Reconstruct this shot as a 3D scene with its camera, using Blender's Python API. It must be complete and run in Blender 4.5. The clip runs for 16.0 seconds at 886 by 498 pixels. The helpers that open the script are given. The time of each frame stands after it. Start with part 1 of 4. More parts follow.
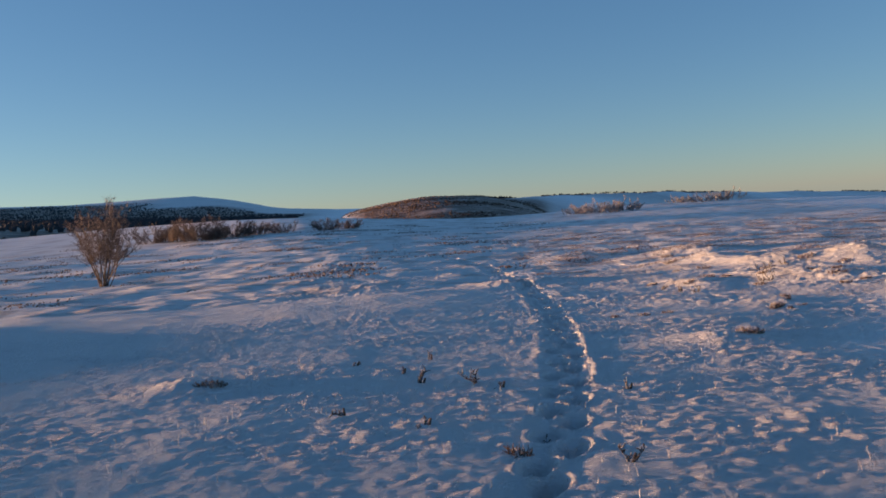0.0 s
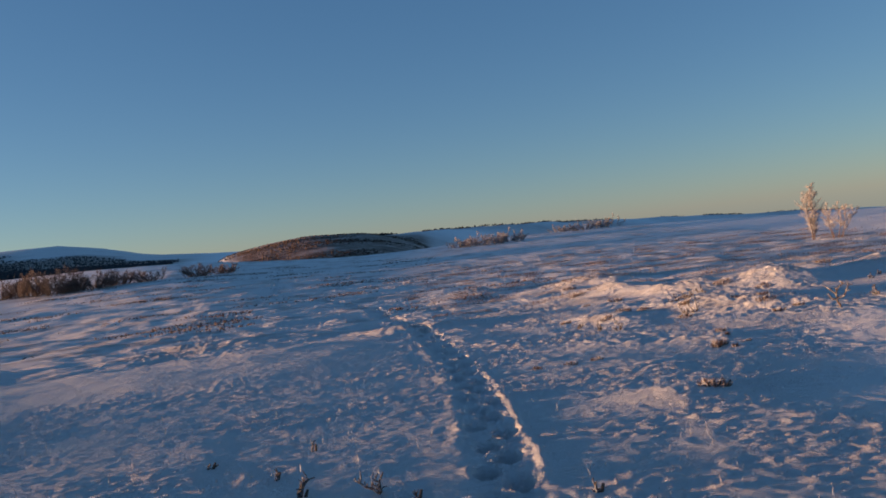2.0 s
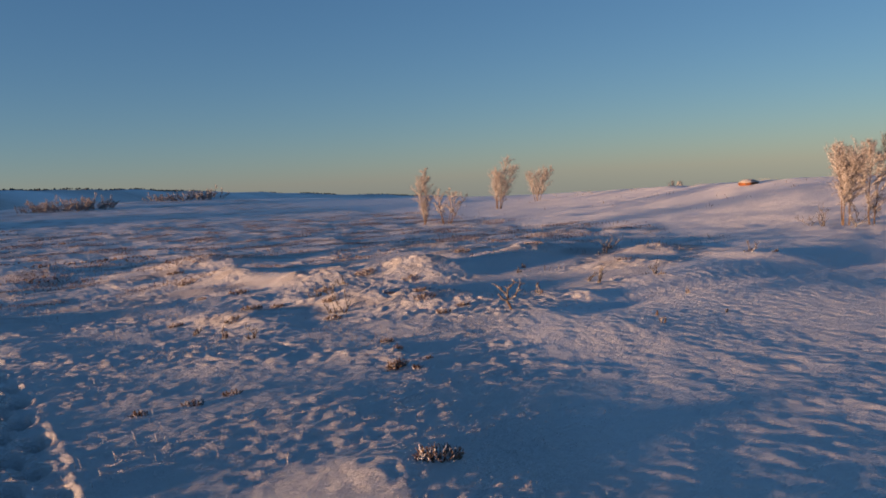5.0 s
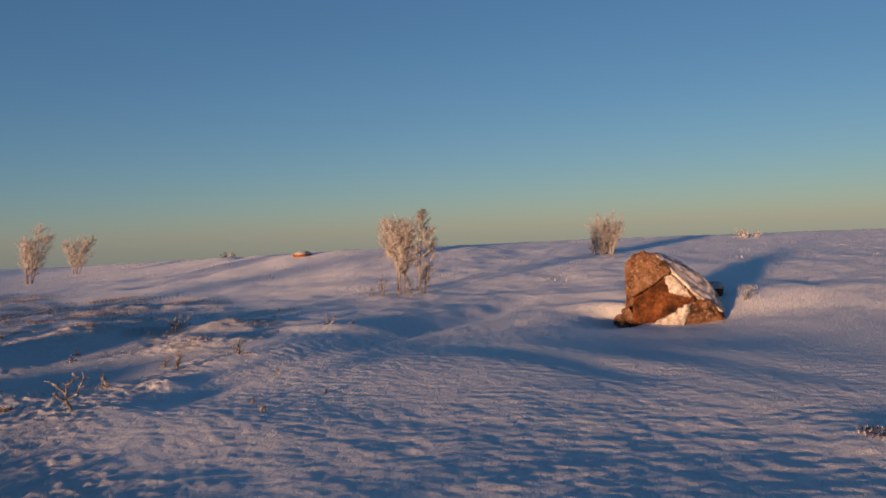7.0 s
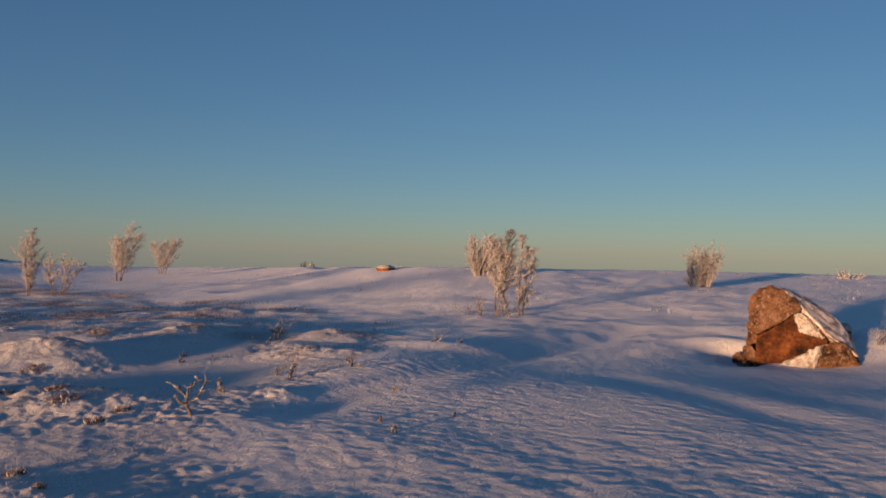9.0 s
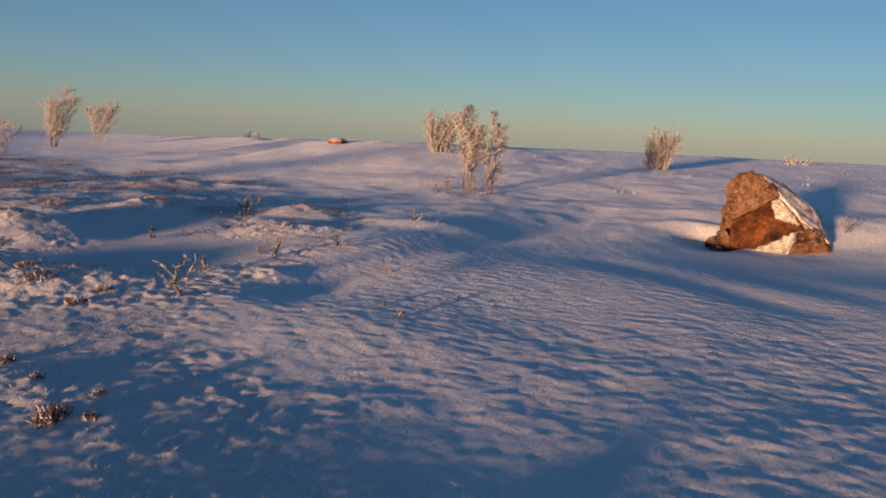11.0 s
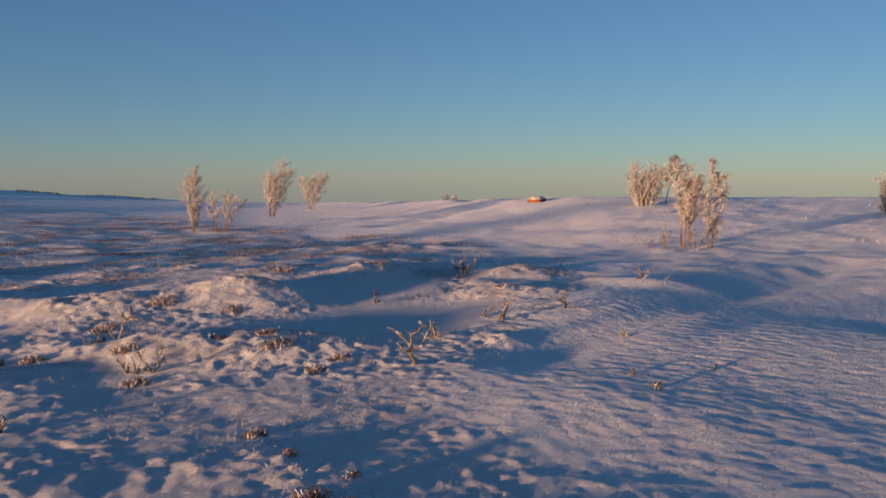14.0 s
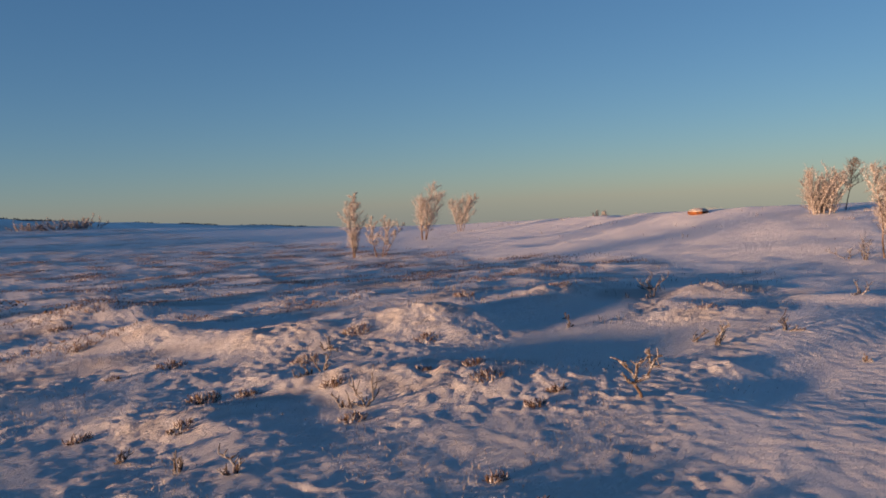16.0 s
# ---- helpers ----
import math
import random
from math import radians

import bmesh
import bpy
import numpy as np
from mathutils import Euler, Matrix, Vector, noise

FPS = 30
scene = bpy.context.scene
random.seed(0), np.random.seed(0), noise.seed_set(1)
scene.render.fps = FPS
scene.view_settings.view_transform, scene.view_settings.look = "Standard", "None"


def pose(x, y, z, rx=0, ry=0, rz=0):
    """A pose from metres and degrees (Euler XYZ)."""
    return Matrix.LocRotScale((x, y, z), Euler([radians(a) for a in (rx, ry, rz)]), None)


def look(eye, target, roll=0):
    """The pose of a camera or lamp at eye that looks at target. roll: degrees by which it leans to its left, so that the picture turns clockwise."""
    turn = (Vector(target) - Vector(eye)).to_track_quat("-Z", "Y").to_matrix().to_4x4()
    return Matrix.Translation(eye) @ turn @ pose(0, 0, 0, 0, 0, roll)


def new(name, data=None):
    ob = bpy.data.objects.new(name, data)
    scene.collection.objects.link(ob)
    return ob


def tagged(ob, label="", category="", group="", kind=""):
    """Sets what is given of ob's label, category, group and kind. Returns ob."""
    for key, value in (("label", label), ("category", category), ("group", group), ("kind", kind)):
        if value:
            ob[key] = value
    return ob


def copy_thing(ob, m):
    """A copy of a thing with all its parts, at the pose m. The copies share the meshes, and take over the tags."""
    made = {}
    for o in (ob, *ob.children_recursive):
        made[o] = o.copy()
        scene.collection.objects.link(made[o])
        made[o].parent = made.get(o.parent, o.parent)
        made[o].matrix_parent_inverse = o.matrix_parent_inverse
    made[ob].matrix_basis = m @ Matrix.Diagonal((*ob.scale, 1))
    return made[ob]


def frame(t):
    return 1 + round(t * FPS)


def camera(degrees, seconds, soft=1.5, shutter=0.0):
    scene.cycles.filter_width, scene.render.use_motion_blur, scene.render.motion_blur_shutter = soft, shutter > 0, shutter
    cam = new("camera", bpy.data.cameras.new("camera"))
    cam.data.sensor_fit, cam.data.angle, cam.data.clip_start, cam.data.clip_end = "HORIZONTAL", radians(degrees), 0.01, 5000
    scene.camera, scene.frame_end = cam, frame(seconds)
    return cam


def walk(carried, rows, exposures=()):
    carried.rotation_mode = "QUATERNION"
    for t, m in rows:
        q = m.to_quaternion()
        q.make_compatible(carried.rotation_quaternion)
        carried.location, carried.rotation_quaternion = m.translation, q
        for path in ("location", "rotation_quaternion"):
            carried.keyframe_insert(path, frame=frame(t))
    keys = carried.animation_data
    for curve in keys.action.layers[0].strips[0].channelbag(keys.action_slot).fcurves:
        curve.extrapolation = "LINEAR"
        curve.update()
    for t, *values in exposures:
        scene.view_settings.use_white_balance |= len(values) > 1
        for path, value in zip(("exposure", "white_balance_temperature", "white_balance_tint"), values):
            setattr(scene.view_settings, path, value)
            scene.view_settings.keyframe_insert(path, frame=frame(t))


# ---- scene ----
# A snowy fell at sunrise. (u, v, w) are axes laid on the sloping ground; LEVEL turns it upright.
TILT, LEAN = -1.2, 0.0
LEVEL = pose(0, 0, 0, TILT, LEAN, 0)
PATH = [
    (0, (0.016, -0.059, 1.459), (-0.01, 1.94, 1.411), -4.4),
    (0.5, (0.055, 0.558, 1.464), (0.036, 2.557, 1.449), -4.2),
    (1, (0.053, 1.11, 1.442), (0.127, 3.107, 1.497), -2.9),
    (1.5, (-0.001, 1.729, 1.452), (0.143, 3.723, 1.483), -5.5),
    (2, (0.006, 2.171, 1.518), (0.275, 4.152, 1.531), -7.0),
    (2.5, (0.021, 2.76, 1.548), (0.638, 4.663, 1.551), -8.6),
    (3, (0.143, 3.318, 1.553), (0.813, 5.202, 1.603), -5.3),
    (3.5, (0.161, 3.787, 1.57), (0.949, 5.624, 1.628), -4.1),
    (3.7, (0.182, 3.922, 1.633), (1.165, 5.664, 1.633), -4.9),
    (5.8, (1.098, 6.299, 1.568), (2.387, 7.821, 1.412), -3.2),
    (6, (1.175, 6.398, 1.583), (2.699, 7.692, 1.539), -4.4),
    (6.5, (1.222, 6.341, 1.623), (3.036, 7.181, 1.56), -3.5),
    (7, (1.182, 6.472, 1.622), (3.022, 7.257, 1.587), -3.3),
    (7.5, (1.132, 6.56, 1.584), (2.979, 7.327, 1.605), -2.5),
    (8, (1.368, 6.939, 1.5), (3.115, 7.911, 1.577), -4.3),
    (8.5, (1.487, 7.259, 1.531), (3.094, 8.443, 1.642), -5.0),
    (9, (1.429, 7.482, 1.573), (3.199, 8.413, 1.595), 0.1),
    (9.2, (1.428, 7.569, 1.577), (3.25, 8.393, 1.58), -0.2),
    (11.3, (1.614, 8.371, 1.564), (3.431, 9.155, 1.273), 1.9),
    (11.5, (1.634, 8.4, 1.553), (3.454, 9.191, 1.301), 1.2),
    (12, (1.696, 8.458, 1.561), (3.508, 9.259, 1.284), -0.6),
    (12.5, (1.642, 8.427, 1.583), (3.458, 9.226, 1.326), -0.3),
    (13, (1.668, 8.456, 1.568), (3.487, 9.253, 1.329), -0.9),
    (13.5, (1.691, 8.613, 1.559), (3.415, 9.607, 1.358), 0.4),
    (14, (1.855, 8.968, 1.541), (3.454, 10.161, 1.399), -1.0),
    (14.5, (1.748, 9.205, 1.559), (3.255, 10.515, 1.449), -2.3),
    (15, (1.592, 9.31, 1.589), (3.046, 10.681, 1.511), -2.7),
    (15.5, (1.689, 9.54, 1.543), (3.133, 10.915, 1.392), -3.7),
    (16, (1.766, 9.742, 1.584), (3.143, 11.19, 1.501), -3.4),
]
cam = camera(57.2, 16.0, soft=1.7)
EXPOSURES = [(0, 1.80, 7000, 10), (1.5, 1.6, 6950, 10), (3.5, 1.46, 6600, 10), (6.5, 1.14, 6600, 10), (8, 1.03, 6700, 10), (9, 1.06, 6700, 10), (11.5, 1.31, 6600, 10), (16, 1.33, 6500, 10)]
walk(cam, [(t, LEVEL @ look(eye, target, roll)) for t, eye, target, roll in PATH], EXPOSURES)

# ---- light ----
SUN_SIDE, SUN_OVER_SLOPE = 82.0, 2.1
a, e = radians(SUN_SIDE), radians(SUN_OVER_SLOPE)
to_sun = (LEVEL.to_3x3() @ Vector((-math.sin(a) * math.cos(e), math.cos(a) * math.cos(e), math.sin(e)))).normalized()
sun_height = math.asin(to_sun.z)
sun = new("sun", bpy.data.lights.new("sun", "SUN"))
sun.data.energy, sun.data.angle, sun.data.color = 5.2, radians(3.6), (1.0, 0.56, 0.30)
sun.matrix_world = look((0, 0, 0), -to_sun)
sky = bpy.data.worlds.new("sky")
scene.world = sky
sky.use_nodes = True
nt = sky.node_tree
air = nt.nodes.new("ShaderNodeTexSky")
air.sky_type, air.sun_disc = "NISHITA", False
air.sun_elevation, air.sun_rotation = sun_height + radians(3.5), math.atan2(to_sun.x, to_sun.y)
air.altitude, air.air_density, air.dust_density, air.ozone_density = 300, 0.85, 0.1, 2.5
nt.nodes["Background"].inputs[1].default_value = 0.036
nt.links.new(air.outputs[0], nt.nodes["Background"].inputs[0])
# the even blue of light scattered many times over, which the sky model leaves out
even, both = nt.nodes.new("ShaderNodeBackground"), nt.nodes.new("ShaderNodeAddShader")
even.inputs[0].default_value, even.inputs[1].default_value = (0.08, 0.38, 1.0, 1), 0.049
nt.links.new(nt.nodes["Background"].outputs[0], both.inputs[0])
nt.links.new(even.outputs[0], both.inputs[1])
nt.links.new(both.outputs[0], nt.nodes["World Output"].inputs[0])


# ---- materials ----
def material(name, rough=0.6, spec=0.3):
    m = bpy.data.materials.new(name)
    m.use_nodes = True
    p = m.node_tree.nodes["Principled BSDF"]
    p.inputs["Roughness"].default_value = rough
    p.inputs["Specular IOR Level"].default_value = spec
    return m, m.node_tree, p


def noise_node(tree, scale, detail=4, rough=0.55, stretch=None):
    """Noise in object space, in metres."""
    co = tree.nodes.new("ShaderNodeTexCoord")
    n = tree.nodes.new("ShaderNodeTexNoise")
    n.inputs["Scale"].default_value, n.inputs["Detail"].default_value = scale, detail
    n.inputs["Roughness"].default_value = rough
    src = co.outputs["Object"]
    if stretch:
        mp = tree.nodes.new("ShaderNodeMapping")
        mp.inputs["Scale"].default_value = stretch
        tree.links.new(src, mp.inputs[0])
        src = mp.outputs[0]
    tree.links.new(src, n.inputs["Vector"])
    return n


def ramp(tree, src, stops):
    r = tree.nodes.new("ShaderNodeValToRGB")
    while len(r.color_ramp.elements) < len(stops):
        r.color_ramp.elements.new(0.5)
    for el, (at, c) in zip(r.color_ramp.elements, stops):
        el.position, el.color = at, (*c, 1)
    tree.links.new(src, r.inputs[0])
    return r


def bump(tree, p, src, strength, distance, under=None):
    b = tree.nodes.new("ShaderNodeBump")
    b.inputs["Strength"].default_value, b.inputs["Distance"].default_value = strength, distance
    tree.links.new(src, b.inputs["Height"])
    if under:
        tree.links.new(under.outputs[0], b.inputs["Normal"])
    tree.links.new(b.outputs[0], p.inputs["Normal"])
    return b


def mixed(tree, fac, one, two):
    m = tree.nodes.new("ShaderNodeMix")
    m.data_type = "RGBA"
    tree.links.new(fac, m.inputs[0])
    for s, k in ((one, 6), (two, 7)):
        if isinstance(s, tuple):
            m.inputs[k].default_value = (*s, 1)
        else:
            tree.links.new(s, m.inputs[k])
    return m.outputs[2]


def snow_material(name, ground=False):
    m, t, p = material(name, 0.55, 0.35)
    big = noise_node(t, 0.6, 3)
    col = ramp(t, big.outputs[0], [(0.3, (0.86, 0.87, 0.88)), (0.7, (0.90, 0.90, 0.90))]).outputs[0]
    if not ground:
        # thin old crust on the rocks, with grit in it
        grit = noise_node(t, 9, 6, 0.7)
        col = ramp(t, grit.outputs[0], [(0.36, (0.28, 0.22, 0.18)), (0.56, (0.60, 0.57, 0.54))]).outputs[0]
    if ground:
        # bare heath shows through on the far brown hill and in the far woods, by an attribute of the ground
        at = t.nodes.new("ShaderNodeAttribute")
        at.attribute_name = "heath"
        heath_noise = noise_node(t, 0.14, 8, 0.75, (0.5, 1.6, 1))
        heath = ramp(t, heath_noise.outputs[0], [(0.36, (0.06, 0.038, 0.028)), (0.50, (0.20, 0.13, 0.09)), (0.66, (0.55, 0.47, 0.42))]).outputs[0]
        col = mixed(t, at.outputs["Fac"], col, heath)
    t.links.new(col, p.inputs["Base Color"])
    tufts = ramp(t, noise_node(t, 13, 7, 0.68, (0.6, 1.3, 1)).outputs[0], [(0.25, (0, 0, 0)), (0.72, (0.75, 0.75, 0.75))]).outputs[0]
    if ground:
        # wind ripples a hand's width apart where the snow lies smooth, rimed tufts elsewhere
        flat = t.nodes.new("ShaderNodeAttribute")
        flat.attribute_name = "smooth"
        ripples = ramp(t, noise_node(t, 20, 5, 0.6, (0.75, 1.4, 1)).outputs[0], [(0.2, (0, 0, 0)), (0.8, (0.48, 0.48, 0.48))]).outputs[0]
        tufts = mixed(t, flat.outputs["Fac"], tufts, ripples)
    one = bump(t, p, tufts, 1.0, 0.085 if ground else 0.04)
    if ground:
        one = bump(t, p, noise_node(t, 2.2, 9, 0.68, (0.6, 1.3, 1)).outputs[0], 0.8, 0.075, one)
    one = bump(t, p, noise_node(t, 42, 5, 0.7, (0.7, 1.3, 1)).outputs[0], 0.8, 0.018, one)
    bump(t, p, noise_node(t, 120, 3, 0.7).outputs[0], 0.5, 0.005, one)
    return m


def rock_material(name, tones, frosted, low=0.63, bite=0.16):
    """Rusty broken rock: dark, middle and light tones, specks of lichen, frost in its grain."""
    m, t, p = material(name, 0.85, 0.2)
    n = noise_node(t, 3.2, 9, 0.70)
    c = ramp(t, n.outputs[0], list(zip((0.36, 0.50, 0.66), tones))).outputs[0]
    spots = ramp(t, noise_node(t, 9, 4, 0.6).outputs[0], [(0.58, (0, 0, 0)), (0.70, (1, 1, 1))]).outputs[0]
    c = mixed(t, spots, c, (0.05, 0.038, 0.03))
    frost = ramp(t, noise_node(t, 13, 8, 0.75).outputs[0], [(low, (0, 0, 0)), (low + 0.12, (1, 1, 1))]).outputs[0]
    c = mixed(t, frost, c, frosted)
    t.links.new(c, p.inputs["Base Color"])
    one = bump(t, p, noise_node(t, 5, 9, 0.75).outputs[0], 1.0, bite)
    bump(t, p, noise_node(t, 40, 4, 0.7).outputs[0], 0.6, 0.015, one)
    return m


def two_tone(name, dark, light, scale, low=0.4, high=0.6, rough=0.75):
    m, t, p = material(name, rough, 0.2)
    n = noise_node(t, scale, 4, 0.65)
    t.links.new(ramp(t, n.outputs[0], [(low, dark), (high, light)]).outputs[0], p.inputs["Base Color"])
    bump(t, p, n.outputs[0], 0.5, 0.01)
    return m


SNOW = snow_material("wind_packed_snow", True)
CAP = snow_material("snow_crust")
ROCK = rock_material("rusty_rock", ((0.014, 0.008, 0.006), (0.15, 0.050, 0.016), (0.36, 0.135, 0.045)), (0.40, 0.26, 0.18), 0.62, 0.12)
RIMED = rock_material("rimed_rock", ((0.04, 0.022, 0.014), (0.29, 0.14, 0.070), (0.48, 0.28, 0.17)), (0.56, 0.42, 0.33), 0.52, 0.17)
THIN = two_tone("thin_gritty_snow", (0.16, 0.11, 0.085), (0.56, 0.52, 0.50), 7, 0.36, 0.56)
FROST = two_tone("frosted_twig", (0.10, 0.075, 0.065), (0.54, 0.55, 0.58), 22, 0.40, 0.64)
BARK = two_tone("birch_bark", (0.05, 0.035, 0.028), (0.19, 0.14, 0.11), 14, 0.35, 0.70)
TWIG = two_tone("rimed_dark_twig", (0.05, 0.035, 0.028), (0.40, 0.43, 0.48), 45, 0.46, 0.66)
RIME = two_tone("rimed_grass", (0.36, 0.33, 0.32), (0.72, 0.74, 0.77), 40, 0.38, 0.58)
HEATHER = two_tone("frosted_heather", (0.09, 0.05, 0.032), (0.42, 0.40, 0.41), 25, 0.46, 0.74)
BRUSH = two_tone("brown_brush", (0.03, 0.020, 0.015), (0.13, 0.085, 0.06), 0.35, 0.35, 0.65)
WILLOW = two_tone("brown_willow_twig", (0.06, 0.042, 0.034), (0.36, 0.31, 0.29), 20, 0.44, 0.70)
DARK = two_tone("dark_heath_plants", (0.05, 0.030, 0.020), (0.30, 0.22, 0.17), 8, 0.40, 0.70)
PINE = two_tone("dark_far_forest", (0.016, 0.020, 0.026), (0.045, 0.054, 0.062), 0.05, 0.35, 0.65)


# ---- the shape of the ground ----
def wave(u, v, size, seed):
    """Smooth noise from about -1 to 1 with features of that size, for arrays."""
    x, y = np.asarray(u, float) / size + seed * 17.13, np.asarray(v, float) / size - seed * 9.71
    i, j = np.floor(x).astype(np.int64), np.floor(y).astype(np.int64)
    x, y = x - i, y - j
    a, b = x * x * x * (x * (6 * x - 15) + 10), y * y * y * (y * (6 * y - 15) + 10)

    def corner(di, dj):
        h = ((i + di) * 374761393 + (j + dj) * 668265263 + seed * 1442695041) & 0xFFFFFFFF
        h = ((h ^ (h >> 13)) * 1274126177) & 0xFFFFFFFF
        h = (h ^ (h >> 16)) & 0xFFFF
        g = h * (2 * np.pi / 65536)
        return np.cos(g) * (x - di) + np.sin(g) * (y - dj)

    low = corner(0, 0) * (1 - a) + corner(1, 0) * a
    high = corner(0, 1) * (1 - a) + corner(1, 1) * a
    return 1.5 * (low * (1 - b) + high * b)


def ease(x, low, high):
    k = np.clip((x - low) / (high - low), 0, 1)
    return k * k * (3 - 2 * k)


CENTRE = (1.2, 5.0)
# skyline of the near slope: side angle, rise seen from the walk, distance of its brow
BROW_SIDE = [-180, -120, -93, -75, -56, -43, -35, -26, -19, -12, -4, 2, 7, 14, 21, 29, 60, 120, 180]
BROW_RISE = [0.0, -1.2, -1.1, -0.8, -0.55, -0.67, -0.45, 0.15, 0.55, 0.7, 0.5, 0.6, 1.2, 1.8, 1.75, 1.6, 0.2, -0.5, 0.0]
BROW_FAR = [60, 60, 50, 44, 30, 60, 66, 75, 80, 75, 68, 66, 68, 75, 85, 90, 80, 60, 60]


def side_of(u, v):
    return np.degrees(np.arctan2(-(u - CENTRE[0]), v - CENTRE[1]))


def level_rise(side):
    """How high the true horizon lies over the slope's plane, in degrees."""
    s = np.radians(side)
    return (3.5 * np.sin(s) + 1.2 * np.cos(s)) * (1 - ease(side, 30, 46))


def bell(u, v, cu, cv, su, sv, turn=0.0):
    c, s = math.cos(radians(turn)), math.sin(radians(turn))
    x, y = (u - cu) * c + (v - cv) * s, -(u - cu) * s + (v - cv) * c
    return np.exp(-0.5 * ((x / su) ** 2 + (y / sv) ** 2))


# the larger hummocks and drifts: place, half-widths, height, turn
HUMMOCKS = [
    (8.55, 17.25, 0.50, 0.42, 0.26, -46), (7.05, 18.0, 0.62, 0.42, 0.16, -46), (6.3, 20.1, 0.62, 0.46, 0.19, -46),
    (6.75, 23.2, 0.7, 0.6, 0.20, -46), (7.0, 15.15, 0.75, 0.42, 0.15, -46), (6.1, 15.7, 0.5, 0.30, 0.07, -46),
    (4.72, 15.9, 0.46, 0.26, 0.10, -46), (11.3, 17.25, 0.95, 0.26, 0.17, 6), (11.0, 14.85, 0.50, 0.28, 0.07, -46),
    (13.2, 15.9, 0.55, 0.30, 0.07, -46), (16.1, 20.8, 1.1, 0.55, 0.13, -46), (3.8, 25.8, 0.8, 0.5, 0.14, -30),
    (1.7, 18.1, 0.75, 0.34, 0.13, 0), (-2.3, 19.8, 1.4, 0.6, 0.10, 0), (3.1, 9.5, 0.34, 0.22, 0.085, -10),
    (-2.75, 8.1, 0.36, 0.24, 0.095, 0), (3.9, 13.4, 0.4, 0.22, 0.03, -20), (4.85, 12.8, 0.36, 0.2, 0.025, -30),
    (8.72, 13.33, 0.17, 0.12, 0.045, -46), (13.1, 13.65, 0.6, 0.3, 0.07, -60), (8.5, 5.9, 0.4, 0.3, 0.04, 0),
]
# broad swells of the slope below the brow: place, half-widths, height
SWELLS = [(10.8, 19.3, 3.4, 4.6, 0.25), (8.2, 12.5, 2.5, 2.0, 0.06), (19.5, 14.8, 4.0, 3.0, -0.17), (13.5, 12.0, 2.5, 3.0, -0.04), (7.4, 11.35, 0.75, 1.0, 0.07)]
TRAIL = [(-0.1, -6.0), (0.0, 0.0), (0.35, 4.4), (0.70, 5.8), (1.06, 8.2), (1.32, 10.5), (1.55, 13.5), (1.55, 17.0), (0.9, 25.0), (-0.8, 33.0), (-2.7, 39.0), (-4.0, 60.0)]
STONE = (17.2, 8.55)


def trail_offset(u, v):
    """Signed distance to the right of the footpath, and the way along it."""
    tv = np.array([p[1] for p in TRAIL])
    tu = np.array([p[0] for p in TRAIL])
    return u - np.interp(v, tv, tu), v


def smooth_zone(u, v):
    """1 where wind-packed snow lies smooth, 0 on the hummocky heath."""
    edge = np.interp(v, [-50, 4, 8, 11, 13.2, 14.5, 20, 40, 80], [2.5, 3.2, 3.9, 5.2, 7.8, 14.0, 18.0, 24.0, 30.0])
    return ease(u - edge + 0.9 * wave(u, v, 2.4, 21), -0.8, 1.4)


# outline of the distant hills: side angle, rise over the eye's level; the plateau's edge by distance
HILL_SIDE, HILL_RISE = [-10, -8.0, -6.6, -4.2, -3.0, 1.0, 3.8, 6.2, 8.5, 11], [-3.4, -1.6, 0.2, 0.9, 1.2, 1.2, 0.95, 0.5, -0.2, -3.4]
FAR_SIDE, FAR_RISE = [-60, -5, 8, 12, 15, 17.4, 20, 23, 26, 31, 38, 70], [0.3, 0.3, 0.32, 0.45, 1.05, 1.33, 1.2, 0.95, 0.75, 0.7, -0.4, 0.0]
TABLE_SIDE, TABLE_RISE, TABLE_EDGE = [-60, -45, -36, -26, -15, -6, 0, 6], [-0.4, 0.3, 0.8, 1.0, 1.25, 1.15, 0.9, -0.6], [1700, 1500, 1250, 1000, 760, 600, 540, 500]


